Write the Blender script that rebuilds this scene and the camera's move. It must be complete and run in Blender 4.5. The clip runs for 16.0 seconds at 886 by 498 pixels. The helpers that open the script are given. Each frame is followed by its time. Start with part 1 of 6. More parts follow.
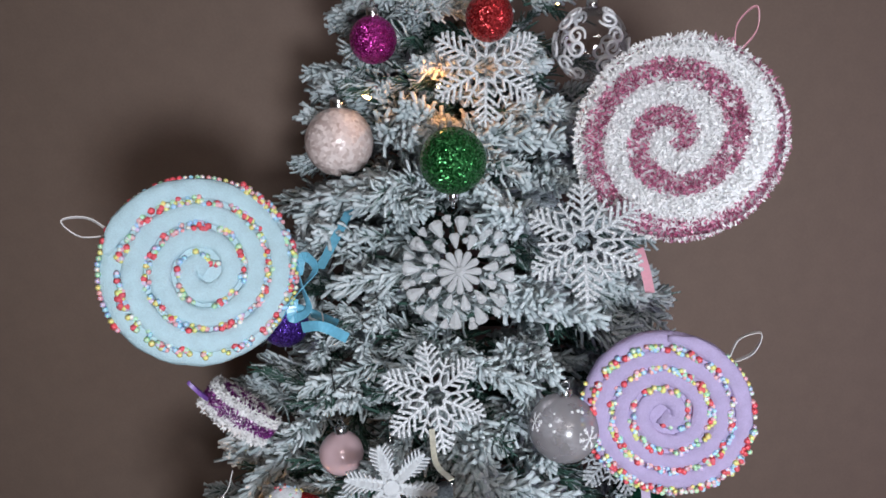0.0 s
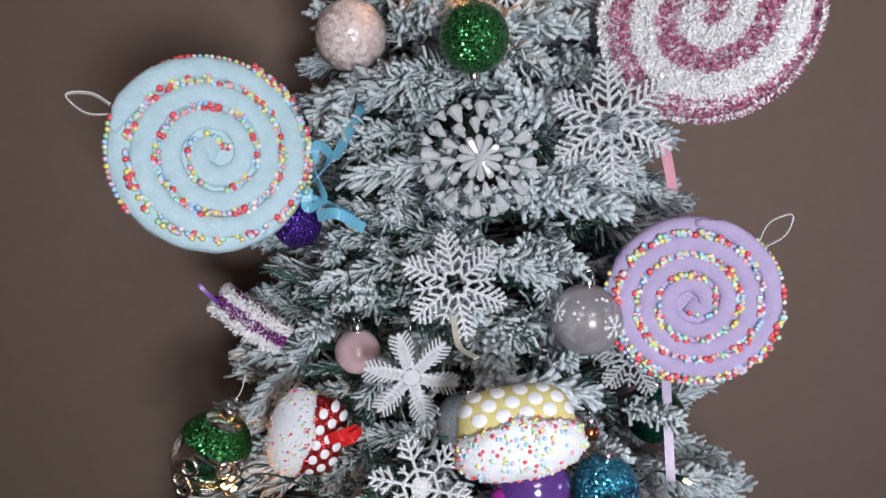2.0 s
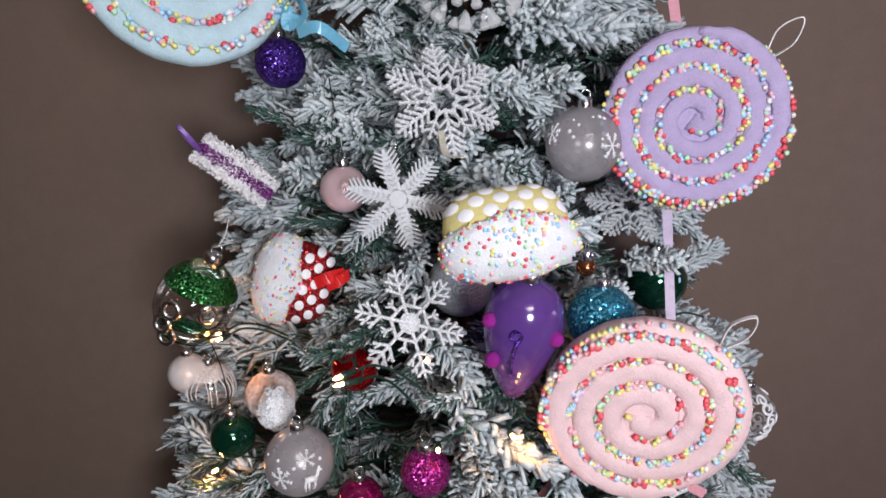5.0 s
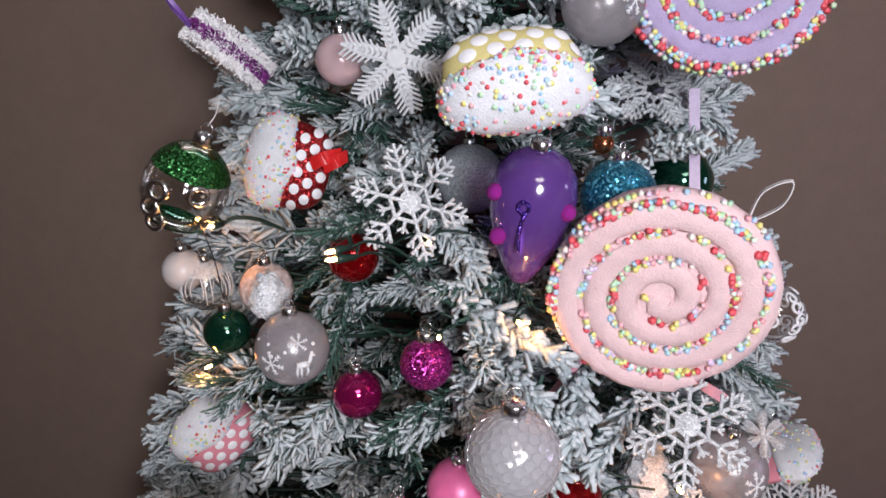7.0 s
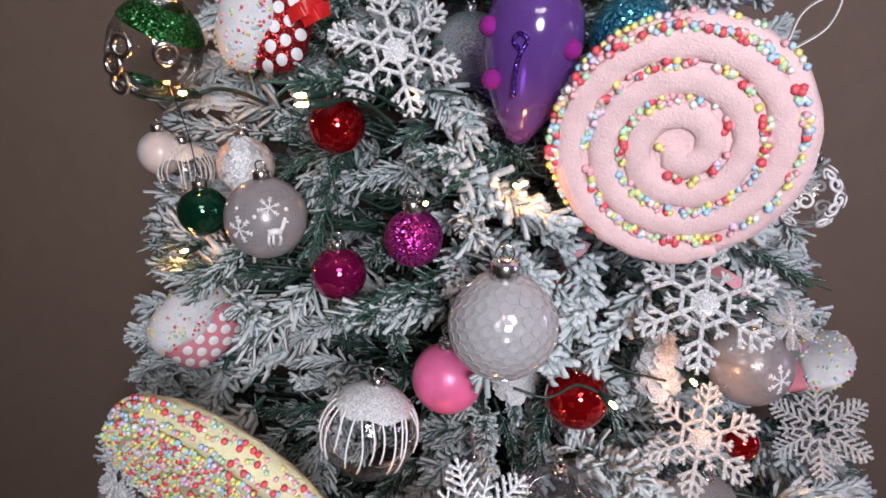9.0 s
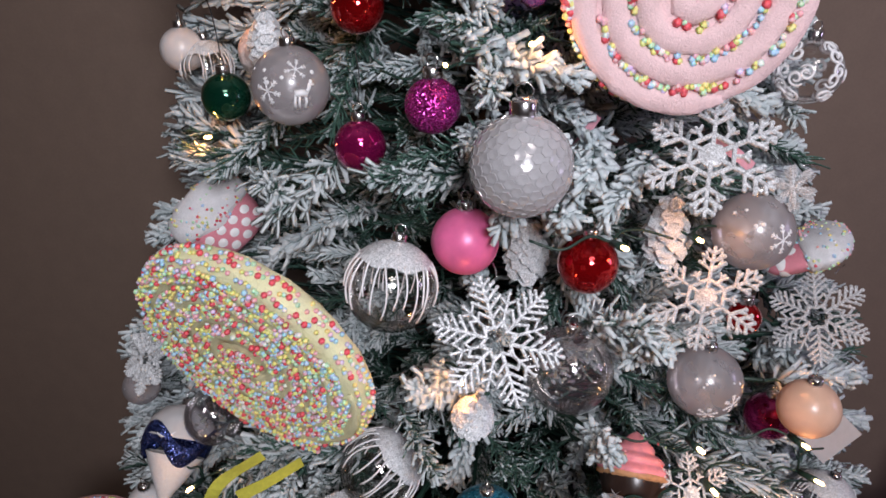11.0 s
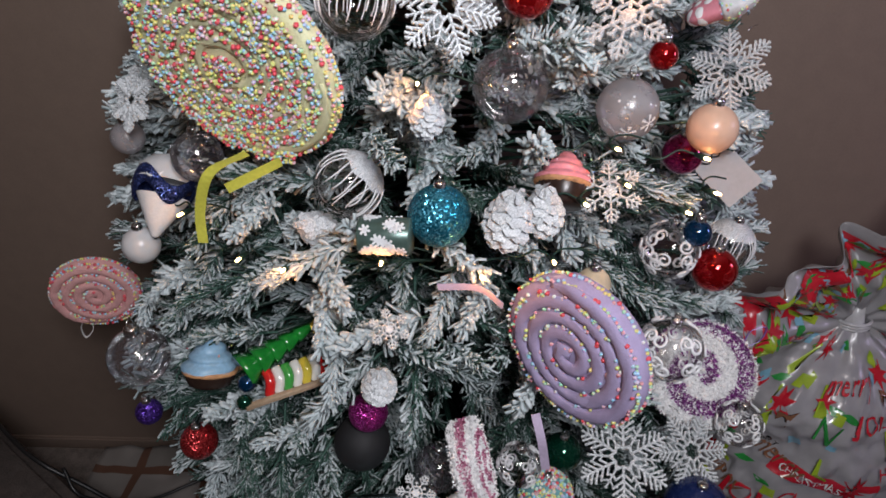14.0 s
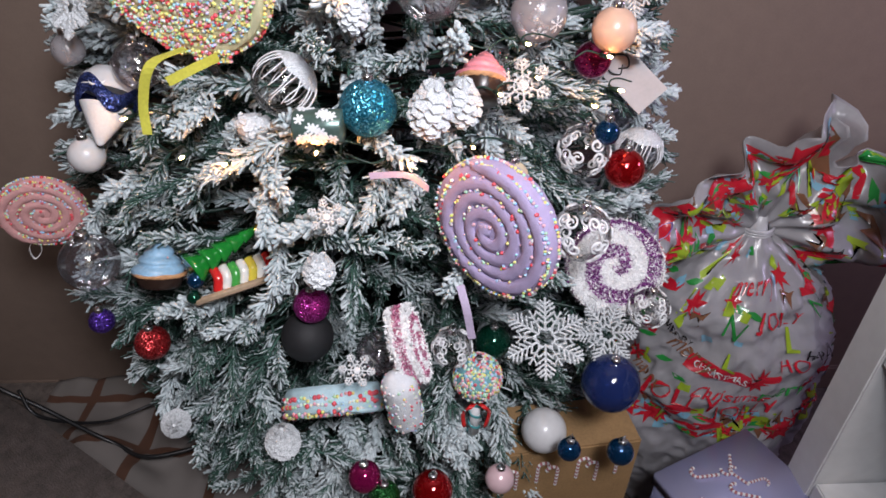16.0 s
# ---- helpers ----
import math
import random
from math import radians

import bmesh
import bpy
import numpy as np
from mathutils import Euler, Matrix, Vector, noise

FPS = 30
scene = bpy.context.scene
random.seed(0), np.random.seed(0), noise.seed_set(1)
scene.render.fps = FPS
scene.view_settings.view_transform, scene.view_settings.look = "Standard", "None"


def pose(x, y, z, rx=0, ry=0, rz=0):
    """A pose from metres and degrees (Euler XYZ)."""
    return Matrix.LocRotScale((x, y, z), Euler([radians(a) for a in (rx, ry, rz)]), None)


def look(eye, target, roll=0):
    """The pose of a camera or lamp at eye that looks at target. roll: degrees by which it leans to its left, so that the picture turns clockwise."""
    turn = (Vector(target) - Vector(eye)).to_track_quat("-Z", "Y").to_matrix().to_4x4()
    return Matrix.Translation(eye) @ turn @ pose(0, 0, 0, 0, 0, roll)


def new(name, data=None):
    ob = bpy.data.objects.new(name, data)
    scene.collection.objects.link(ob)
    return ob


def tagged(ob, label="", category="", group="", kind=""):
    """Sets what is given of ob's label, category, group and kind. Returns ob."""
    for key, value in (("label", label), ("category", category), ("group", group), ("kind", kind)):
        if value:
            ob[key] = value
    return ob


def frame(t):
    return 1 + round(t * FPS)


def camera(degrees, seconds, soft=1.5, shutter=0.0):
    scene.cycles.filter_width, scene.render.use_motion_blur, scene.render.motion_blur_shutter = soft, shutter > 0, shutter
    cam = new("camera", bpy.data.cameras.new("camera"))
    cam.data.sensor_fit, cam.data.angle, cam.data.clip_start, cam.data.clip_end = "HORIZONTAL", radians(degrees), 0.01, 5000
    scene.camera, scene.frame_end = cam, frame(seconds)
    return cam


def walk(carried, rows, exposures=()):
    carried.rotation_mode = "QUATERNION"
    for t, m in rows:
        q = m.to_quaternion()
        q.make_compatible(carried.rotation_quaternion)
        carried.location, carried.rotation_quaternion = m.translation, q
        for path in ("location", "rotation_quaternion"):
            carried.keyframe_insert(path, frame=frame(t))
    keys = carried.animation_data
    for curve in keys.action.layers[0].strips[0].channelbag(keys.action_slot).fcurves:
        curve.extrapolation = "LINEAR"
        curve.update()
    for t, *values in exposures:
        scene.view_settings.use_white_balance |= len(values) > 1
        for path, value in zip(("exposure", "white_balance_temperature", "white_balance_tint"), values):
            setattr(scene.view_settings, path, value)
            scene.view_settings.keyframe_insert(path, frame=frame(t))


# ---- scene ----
cam = camera(66.8, 16.0, 1.65)
METRES, EYE, TILT, LEAN, TURN = 0.85, 1.7, -12.0, 0.0, 0.0
ROWS = [
    (0.0, 0.0, 0.0, 0.0, 0.0, 0.0, 0.0),
    (0.5, -0.0066, 0.0024, -0.0214, -0.21, -0.56, 0.04),
    (1.0, -0.0149, 0.002, -0.0512, -0.28, -1.13, 0.14),
    (1.5, -0.0209, 0.0135, -0.0739, -0.51, -1.64, 0.24),
    (2.0, -0.027, 0.0224, -0.0954, -0.44, -2.12, 0.23),
    (2.5, -0.0253, 0.0359, -0.1214, -0.34, -2.84, 0.3),
    (3.0, -0.025, 0.048, -0.1415, -0.55, -3.26, 0.34),
    (3.5, -0.0207, 0.0579, -0.1647, -0.66, -3.7, 0.25),
    (4.0, -0.0232, 0.0587, -0.191, -1.0, -3.74, 0.28),
    (4.5, -0.0153, 0.053, -0.2192, -0.35, -3.68, 0.6),
    (5.0, -0.0082, 0.0494, -0.2519, 0.18, -4.51, 0.48),
    (7.5, 0.0161, 0.1112, -0.3684, 2.7, -8.27, -0.15),
    (8.0, 0.026, 0.13, -0.3955, 3.55, -8.93, -0.26),
    (8.5, 0.0363, 0.1473, -0.4194, 4.34, -9.67, -0.38),
    (9.0, 0.0392, 0.1533, -0.4473, 4.18, -10.68, -0.6),
    (11.5, 0.022, 0.0764, -0.592, 3.72, -11.91, -0.47),
    (12.0, 0.0277, 0.0519, -0.6238, 3.25, -13.5, -0.18),
    (12.5, 0.0314, 0.026, -0.65, 2.83, -15.01, -0.04),
    (13.0, 0.0285, 0.0034, -0.6813, 2.98, -17.38, -0.2),
    (13.5, 0.0302, -0.0306, -0.7025, 2.06, -19.09, -0.68),
    (14.0, 0.0392, -0.0565, -0.7206, 0.73, -20.3, -1.12),
    (14.5, 0.0432, -0.0882, -0.7344, -0.3, -21.0, -1.4),
    (15.0, 0.0538, -0.1309, -0.751, -1.44, -21.49, -1.34),
    (15.5, 0.061, -0.1584, -0.7688, -2.59, -21.91, -1.15),
    (16.0, 0.0681, -0.1734, -0.7895, -3.61, -22.76, -1.1),
]
EXPOSURES = [(0.0, 0.08, 6350, 13), (2.5, 0.05, 6520, 16), (5.0, 0.03, 6600, 18), (9.0, 0.02, 6600, 20), (11.5, -0.06, 6560, 19), (12.5, 0.12, 6600, 18), (14.0, 0.12, 6550, 15), (14.5, 0.42, 6500, 15), (15.0, 0.40, 6450, 17), (16.0, 0.70, 6450, 17)]
walk(cam, [(t, pose(0, 0, EYE, TILT, LEAN, TURN) @ pose(METRES * x, METRES * y, METRES * z, 90 + pitch, roll, yaw)) for t, x, y, z, yaw, pitch, roll in ROWS], EXPOSURES)

# ---- world and lamps ----
world = bpy.data.worlds.new("world")
scene.world = world
world.use_nodes = True
world.node_tree.nodes["Background"].inputs[0].default_value = (0.75, 0.85, 1.0, 1)
world.node_tree.nodes["Background"].inputs[1].default_value = 0.05


def lamp(name, kind, place, target, power, size, colour):
    data = bpy.data.lights.new(name, kind)
    data.energy, data.color = power, colour
    if kind == "AREA":
        data.shape, data.size = "DISK", size
    else:
        data.shadow_soft_size = size
    ob = new(name, data)
    ob.matrix_world = look(place, target)
    return ob


lamp("video_light", "AREA", (0.22, -0.5, 1.50), (-0.05, 0.8, 1.2), 11.5, 0.26, (0.90, 0.95, 1.0))
# unseen overhead lamp, added as soft fill for the whole room
lamp("room_fill", "AREA", (0.3, -0.9, 2.36), (0.1, -0.2, 0.0), 13, 0.7, (1.0, 0.93, 0.88))
# added lamp of unseen source: tints and brightens the right-hand wall
lamp("lavender_fill", "AREA", (2.15, 0.35, 1.3), (1.5, 1.0, 1.05), 5.5, 0.5, (0.72, 0.62, 1.0))

# ---- materials ----
MATS = {}


def nodes_of(name):
    m = bpy.data.materials.new(name)
    m.use_nodes = True
    nt = m.node_tree
    return m, nt, nt.nodes["Principled BSDF"]


def add(nt, kind, **values):
    n = nt.nodes.new(kind)
    for key, value in values.items():
        n.inputs[key].default_value = value
    return n


def ramp_mix(nt, fac, a, b):
    mix = nt.nodes.new("ShaderNodeMix")
    mix.data_type = "RGBA"
    nt.links.new(fac, mix.inputs[0])
    mix.inputs[6].default_value, mix.inputs[7].default_value = (*a, 1), (*b, 1)
    return mix.outputs[2]


def shade(c, k):
    return tuple(min(1.0, v * k) for v in c)


def plain(name, colour, rough=0.6, metal=0.0, scale=120.0, vary=0.2, bump=0.2, second=None, coat=0.0, sss=0.0, island=False, spec=0.5):
    """A surface with grain and larger blotches of a colour, and fine relief."""
    if name in MATS:
        return MATS[name]
    m, nt, p = nodes_of(name)
    tc = nt.nodes.new("ShaderNodeTexCoord")
    big = add(nt, "ShaderNodeTexNoise", Scale=scale * 0.12, Detail=3.0)
    fine = add(nt, "ShaderNodeTexNoise", Scale=scale, Detail=4.0)
    nt.links.new(tc.outputs["Object"], big.inputs["Vector"])
    nt.links.new(tc.outputs["Object"], fine.inputs["Vector"])
    mean = nt.nodes.new("ShaderNodeMath")
    mean.operation = "ADD"
    nt.links.new(big.outputs["Fac"], mean.inputs[0])
    nt.links.new(fine.outputs["Fac"], mean.inputs[1])
    clamp = nt.nodes.new("ShaderNodeMapRange")
    clamp.inputs[1].default_value, clamp.inputs[2].default_value = 0.7, 1.3
    nt.links.new(mean.outputs[0], clamp.inputs[0])
    fac = clamp.outputs[0]
    if island:
        geo = nt.nodes.new("ShaderNodeNewGeometry")
        fac = geo.outputs["Random Per Island"]
    out = ramp_mix(nt, fac, shade(colour, 1 - vary), second or shade(colour, 1 + vary))
    nt.links.new(out, p.inputs["Base Color"])
    p.inputs["Roughness"].default_value, p.inputs["Metallic"].default_value = rough, metal
    p.inputs["Coat Weight"].default_value = coat
    p.inputs["Specular IOR Level"].default_value = spec
    if sss:
        p.inputs["Subsurface Weight"].default_value = sss
        p.inputs["Subsurface Scale"].default_value = 0.004
    if bump:
        b = add(nt, "ShaderNodeBump", Strength=bump, Distance=0.001)
        nt.links.new(fine.outputs["Fac"], b.inputs["Height"])
        nt.links.new(b.outputs["Normal"], p.inputs["Normal"])
    MATS[name] = m
    return m


def glitter(name, colour, cell=900.0, metal=0.75, tilt=1.1, light=None, rare=3.0):
    """Flakes of glitter: every cell faces its own way."""
    if name in MATS:
        return MATS[name]
    m, nt, p = nodes_of(name)
    tc = nt.nodes.new("ShaderNodeTexCoord")
    vor = add(nt, "ShaderNodeTexVoronoi", Scale=cell)
    nt.links.new(tc.outputs["Object"], vor.inputs["Vector"])
    geo = nt.nodes.new("ShaderNodeNewGeometry")
    sub = nt.nodes.new("ShaderNodeVectorMath")
    sub.operation = "SUBTRACT"
    nt.links.new(vor.outputs["Color"], sub.inputs[0])
    sub.inputs[1].default_value = (0.5, 0.5, 0.5)
    sc = nt.nodes.new("ShaderNodeVectorMath")
    sc.operation = "SCALE"
    sc.inputs["Scale"].default_value = tilt
    nt.links.new(sub.outputs[0], sc.inputs[0])
    ad = nt.nodes.new("ShaderNodeVectorMath")
    nt.links.new(sc.outputs[0], ad.inputs[0])
    nt.links.new(geo.outputs["Normal"], ad.inputs[1])
    no = nt.nodes.new("ShaderNodeVectorMath")
    no.operation = "NORMALIZE"
    nt.links.new(ad.outputs[0], no.inputs[0])
    nt.links.new(no.outputs[0], p.inputs["Normal"])
    sep = nt.nodes.new("ShaderNodeSeparateColor")
    nt.links.new(vor.outputs["Color"], sep.inputs[0])
    # sparkle put into the colour: rare thins out the brightly painted cells
    few = nt.nodes.new("ShaderNodeMath")
    few.operation = "POWER"
    few.inputs[1].default_value = rare
    nt.links.new(sep.outputs[0], few.inputs[0])
    out = ramp_mix(nt, few.outputs[0], shade(colour, 0.6), light or tuple(min(1.0, 3.2 * c + 0.08) for c in colour))
    nt.links.new(out, p.inputs["Base Color"])
    p.inputs["Metallic"].default_value, p.inputs["Roughness"].default_value = metal, 0.28
    MATS[name] = m
    return m


def clear(name, tint=(1, 1, 1), gloss=0.06, rough=0.03, veil=0.0, veil_colour=(0.6, 0.6, 0.62), veil_rough=0.35):
    """A thin clear shell; veil: how much of it is a milky frosting."""
    if name in MATS:
        return MATS[name]
    m, nt, p = nodes_of(name)
    out = nt.nodes["Material Output"]
    tr = nt.nodes.new("ShaderNodeBsdfTransparent")
    tr.inputs[0].default_value = (*tint, 1)
    gl = add(nt, "ShaderNodeBsdfGlossy", Roughness=rough)
    lw = nt.nodes.new("ShaderNodeLayerWeight")
    lw.inputs["Blend"].default_value = 0.25
    mr = nt.nodes.new("ShaderNodeMapRange")
    mr.inputs[3].default_value, mr.inputs[4].default_value = gloss, 0.75
    nt.links.new(lw.outputs["Fresnel"], mr.inputs[0])
    mix = nt.nodes.new("ShaderNodeMixShader")
    nt.links.new(mr.outputs[0], mix.inputs[0])
    nt.links.new(tr.outputs[0], mix.inputs[1])
    nt.links.new(gl.outputs[0], mix.inputs[2])
    last = mix.outputs[0]
    if veil:
        p.inputs["Base Color"].default_value = (*veil_colour, 1)
        p.inputs["Roughness"].default_value = veil_rough
        tc = nt.nodes.new("ShaderNodeTexCoord")
        noi = add(nt, "ShaderNodeTexNoise", Scale=60.0, Detail=3.0)
        nt.links.new(tc.outputs["Object"], noi.inputs["Vector"])
        vr = nt.nodes.new("ShaderNodeMapRange")
        vr.inputs[3].default_value, vr.inputs[4].default_value = veil * 0.85, min(1.0, veil * 1.15)
        nt.links.new(noi.outputs["Fac"], vr.inputs[0])
        mix2 = nt.nodes.new("ShaderNodeMixShader")
        nt.links.new(vr.outputs[0], mix2.inputs[0])
        nt.links.new(last, mix2.inputs[1])
        nt.links.new(p.outputs[0], mix2.inputs[2])
        last = mix2.outputs[0]
    nt.links.new(last, out.inputs["Surface"])
    MATS[name] = m
    return m


def glow(name, colour, strength):
    if name in MATS:
        return MATS[name]
    m, nt, p = nodes_of(name)
    p.inputs["Base Color"].default_value = (*colour, 1)
    p.inputs["Emission Color"].default_value = (*colour, 1)
    p.inputs["Emission Strength"].default_value = strength
    MATS[name] = m
    return m


def needle_material():
    """Green plastic needles with white flock, thicker towards their tips and on their upper sides."""
    m, nt, p = nodes_of("flocked_needles")
    at = nt.nodes.new("ShaderNodeAttribute")
    at.attribute_name = "flock"
    geo = nt.nodes.new("ShaderNodeNewGeometry")
    tc = nt.nodes.new("ShaderNodeTexCoord")
    noi = add(nt, "ShaderNodeTexNoise", Scale=420.0, Detail=3.0)
    nt.links.new(tc.outputs["Object"], noi.inputs["Vector"])
    a = nt.nodes.new("ShaderNodeMath")
    a.operation = "ADD"
    nt.links.new(at.outputs["Fac"], a.inputs[0])
    nt.links.new(noi.outputs["Fac"], a.inputs[1])
    sep = nt.nodes.new("ShaderNodeSeparateXYZ")
    nt.links.new(geo.outputs["Normal"], sep.inputs[0])
    up = nt.nodes.new("ShaderNodeMath")
    up.operation = "MULTIPLY_ADD"
    up.inputs[1].default_value = 0.16
    nt.links.new(sep.outputs[2], up.inputs[0])
    nt.links.new(a.outputs[0], up.inputs[2])
    mr = nt.nodes.new("ShaderNodeMapRange")
    mr.inputs[1].default_value, mr.inputs[2].default_value = 0.72, 1.05
    nt.links.new(up.outputs[0], mr.inputs[0])
    green = ramp_mix(nt, geo.outputs["Random Per Island"], (0.018, 0.060, 0.048), (0.055, 0.135, 0.10))
    mix = nt.nodes.new("ShaderNodeMix")
    mix.data_type = "RGBA"
    nt.links.new(mr.outputs[0], mix.inputs[0])
    nt.links.new(green, mix.inputs[6])
    flock = ramp_mix(nt, geo.outputs["Random Per Island"], (0.43, 0.51, 0.53), (0.70, 0.76, 0.78))
    nt.links.new(flock, mix.inputs[7])
    nt.links.new(mix.outputs[2], p.inputs["Base Color"])
    p.inputs["Roughness"].default_value = 0.75
    b = add(nt, "ShaderNodeBump", Strength=0.9, Distance=0.0016)
    nt.links.new(noi.outputs["Fac"], b.inputs["Height"])
    nt.links.new(b.outputs["Normal"], p.inputs["Normal"])
    return m


NEEDLE = needle_material()
WALL = plain("wall_paint", (0.20, 0.143, 0.113), 0.8, scale=260, vary=0.05, bump=0.15)
WHITE_TRIM = plain("white_trim", (0.62, 0.62, 0.62), 0.45, scale=40, vary=0.06, bump=0.05)
CARPET = plain("carpet", (0.10, 0.08, 0.07), 0.95, scale=420, vary=0.5, bump=1.0)
CEIL = plain("ceiling_paint", (0.7, 0.68, 0.65), 0.9, scale=90, vary=0.05)
SILVER = plain("silver_cap", (0.75, 0.75, 0.76), 0.22, 1.0, scale=200, vary=0.1, bump=0.1)
WIRE = plain("green_wire", (0.01, 0.035, 0.025), 0.45, scale=200)
BLACK = plain("black_cable", (0.01, 0.01, 0.011), 0.4, scale=200)
BULB = glow("warm_bulb", (1.0, 0.56, 0.22), 16)
WHITE_GLIT = glitter("white_glitter", (0.60, 0.64, 0.67), 1300, 0.0, 0.5, (0.86, 0.89, 0.91), 1.0)
WHITE_MATT = plain("white_matt", (0.78, 0.79, 0.80), 0.55, scale=300, vary=0.06)
WHITE_PRINT = plain("white_print", (0.82, 0.83, 0.85), 0.5, scale=300, vary=0.05)
GLASS = clear("clear_glass")
# no frosting here: the whitish veil paints in the brightness of clear drops
ACRYLIC = clear("clear_acrylic", (0.98, 0.99, 0.99), 0.10, 0.05, 0.36, (0.95, 0.97, 0.99), 0.08)
FROST = clear("frosted_glass", (0.86, 0.84, 0.85), 0.05, 0.22, 0.36, (0.50, 0.48, 0.50), 0.3)
WOOD = plain("brown_wood", (0.10, 0.06, 0.035), 0.8, scale=150, vary=0.3, bump=0.5)
BEAD_COLOURS = {"red": (0.80, 0.11, 0.14), "pink": (0.88, 0.46, 0.50), "yellow": (0.87, 0.77, 0.28), "blue": (0.44, 0.68, 0.87),
                "green": (0.52, 0.78, 0.54), "white": (0.86, 0.84, 0.78), "lilac": (0.76, 0.60, 0.78)}
BEADS = [plain("bead_" + k, c, 0.4, scale=500, vary=0.08, bump=0.05, sss=0.35) for k, c in BEAD_COLOURS.items()]
BEAD_WEIGHT = (0.15, 0.17, 0.2, 0.18, 0.12, 0.11, 0.07)


# ---- building helpers ----
def empty(name, place, m=None, label="", category="", group=""):
    ob = new(name)
    ob.empty_display_size = 0.01
    ob.matrix_world = m if m is not None else Matrix.Translation(place)
    return tagged(ob, label, category, group)


def part(name, bm, materials, parent=None, label="", smooth=True):
    """Links a bmesh as one mesh object under a thing or a part."""
    me = bpy.data.meshes.new(name)
    bm.to_mesh(me)
    bm.free()
    for mt in materials if isinstance(materials, (list, tuple)) else [materials]:
        me.materials.append(mt)
    if smooth:
        me.polygons.foreach_set("use_smooth", [True] * len(me.polygons))
    ob = new(name, me)
    ob.parent = parent
    if label:
        ob["label"] = label
    return ob


def facing(place, normal, roll=0.0):
    """Local z along the normal, local y as near up as may be, turned by roll."""
    n = Vector(normal).normalized()
    x = Vector((0, 0, 1)).cross(n)
    x = x.normalized() if x.length > 1e-4 else Vector((1, 0, 0))
    y = n.cross(x)
    m = Matrix((x, y, n)).transposed().to_4x4()
    return Matrix.Translation(place) @ m @ Matrix.Rotation(radians(roll), 4, "Z")


def lathe(bm, profile, seg=32, m=None, wave=None, mat_index=0):
    """Turns (radius, height) pairs about z. wave(angle, i) scales the radius."""
    m = m or Matrix()
    rings = []
    for i, (r, h) in enumerate(profile):
        if r < 1e-6:
            rings.append([bm.verts.new(m @ Vector((0, 0, h)))])
            continue
        ring = []
        for k in range(seg):
            a = 2 * math.pi * k / seg
            q = r * (wave(a, i) if wave else 1.0)
            ring.append(bm.verts.new(m @ Vector((q * math.cos(a), q * math.sin(a), h))))
        rings.append(ring)
    for a, b in zip(rings, rings[1:]):
        for k in range(seg):
            k2 = (k + 1) % seg
            if len(a) == 1 and len(b) == 1:
                continue
            if len(a) == 1:
                f = bm.faces.new((a[0], b[k2], b[k]))
            elif len(b) == 1:
                f = bm.faces.new((a[k], a[k2], b[0]))
            else:
                f = bm.faces.new((a[k], a[k2], b[k2], b[k]))
            f.material_index = mat_index


def ball_profile(r, n=14, squash=1.0):
    return [(r * math.sin(math.pi * i / n), -r * squash * math.cos(math.pi * i / n)) for i in range(n + 1)]


def tube(bm, pts, r, seg=6, taper=None, closed=False, mat_index=0):
    """A round rod along points."""
    pts = [Vector(p) for p in pts]
    n, rings, side = len(pts), [], None
    for i, p in enumerate(pts):
        d = (pts[(i + 1) % n] - pts[i - 1]) if closed else (pts[min(i + 1, n - 1)] - pts[max(i - 1, 0)])
        d = d.normalized() if d.length > 1e-9 else Vector((0, 0, 1))
        if side is None:
            side = d.orthogonal().normalized()
        side = (side - d * side.dot(d))
        side = side.normalized() if side.length > 1e-6 else d.orthogonal().normalized()
        up = d.cross(side)
        q = r * (taper(i / max(1, n - 1)) if taper else 1.0)
        rings.append([bm.verts.new(p + side * q * math.cos(2 * math.pi * k / seg) + up * q * math.sin(2 * math.pi * k / seg)) for k in range(seg)])
    for i in range(n if closed else n - 1):
        a, b = rings[i], rings[(i + 1) % n]
        for k in range(seg):
            bm.faces.new((a[k], a[(k + 1) % seg], b[(k + 1) % seg], b[k])).material_index = mat_index
    if not closed:
        bm.faces.new(rings[0][::-1]).material_index = mat_index
        bm.faces.new(rings[-1]).material_index = mat_index


def ribbon(bm, pts, width, across, thick=0.0008):
    """A flat band along points; across: its width's direction at both ends."""
    pts = [Vector(p) for p in pts]
    rows = []
    for i, p in enumerate(pts):
        d = (pts[min(i + 1, len(pts) - 1)] - pts[max(i - 1, 0)]).normalized()
        w = Vector(across[0]).lerp(Vector(across[1]), i / (len(pts) - 1))
        w = (w - d * w.dot(d)).normalized() * width / 2
        n = d.cross(w).normalized() * thick / 2
        rows.append([bm.verts.new(p + s * w + q * n) for s, q in ((-1, -1), (1, -1), (1, 1), (-1, 1))])
    for a, b in zip(rows, rows[1:]):
        for k in range(4):
            bm.faces.new((a[k], a[(k + 1) % 4], b[(k + 1) % 4], b[k]))
    bm.faces.new(rows[0][::-1])
    bm.faces.new(rows[-1])


def smooth_path(pts, steps=6):
    """A curve through the points."""
    P = [Vector(p) for p in pts]
    P = [2 * P[0] - P[1]] + P + [2 * P[-1] - P[-2]]
    out = []
    for i in range(1, len(P) - 2):
        for s in range(steps):
            t = s / steps
            a, b, c, d = P[i - 1:i + 3]
            out.append(0.5 * ((2 * b) + (c - a) * t + (2 * a - 5 * b + 4 * c - d) * t * t + (3 * b - a - 3 * c + d) * t ** 3))
    out.append(P[-2])
    return out


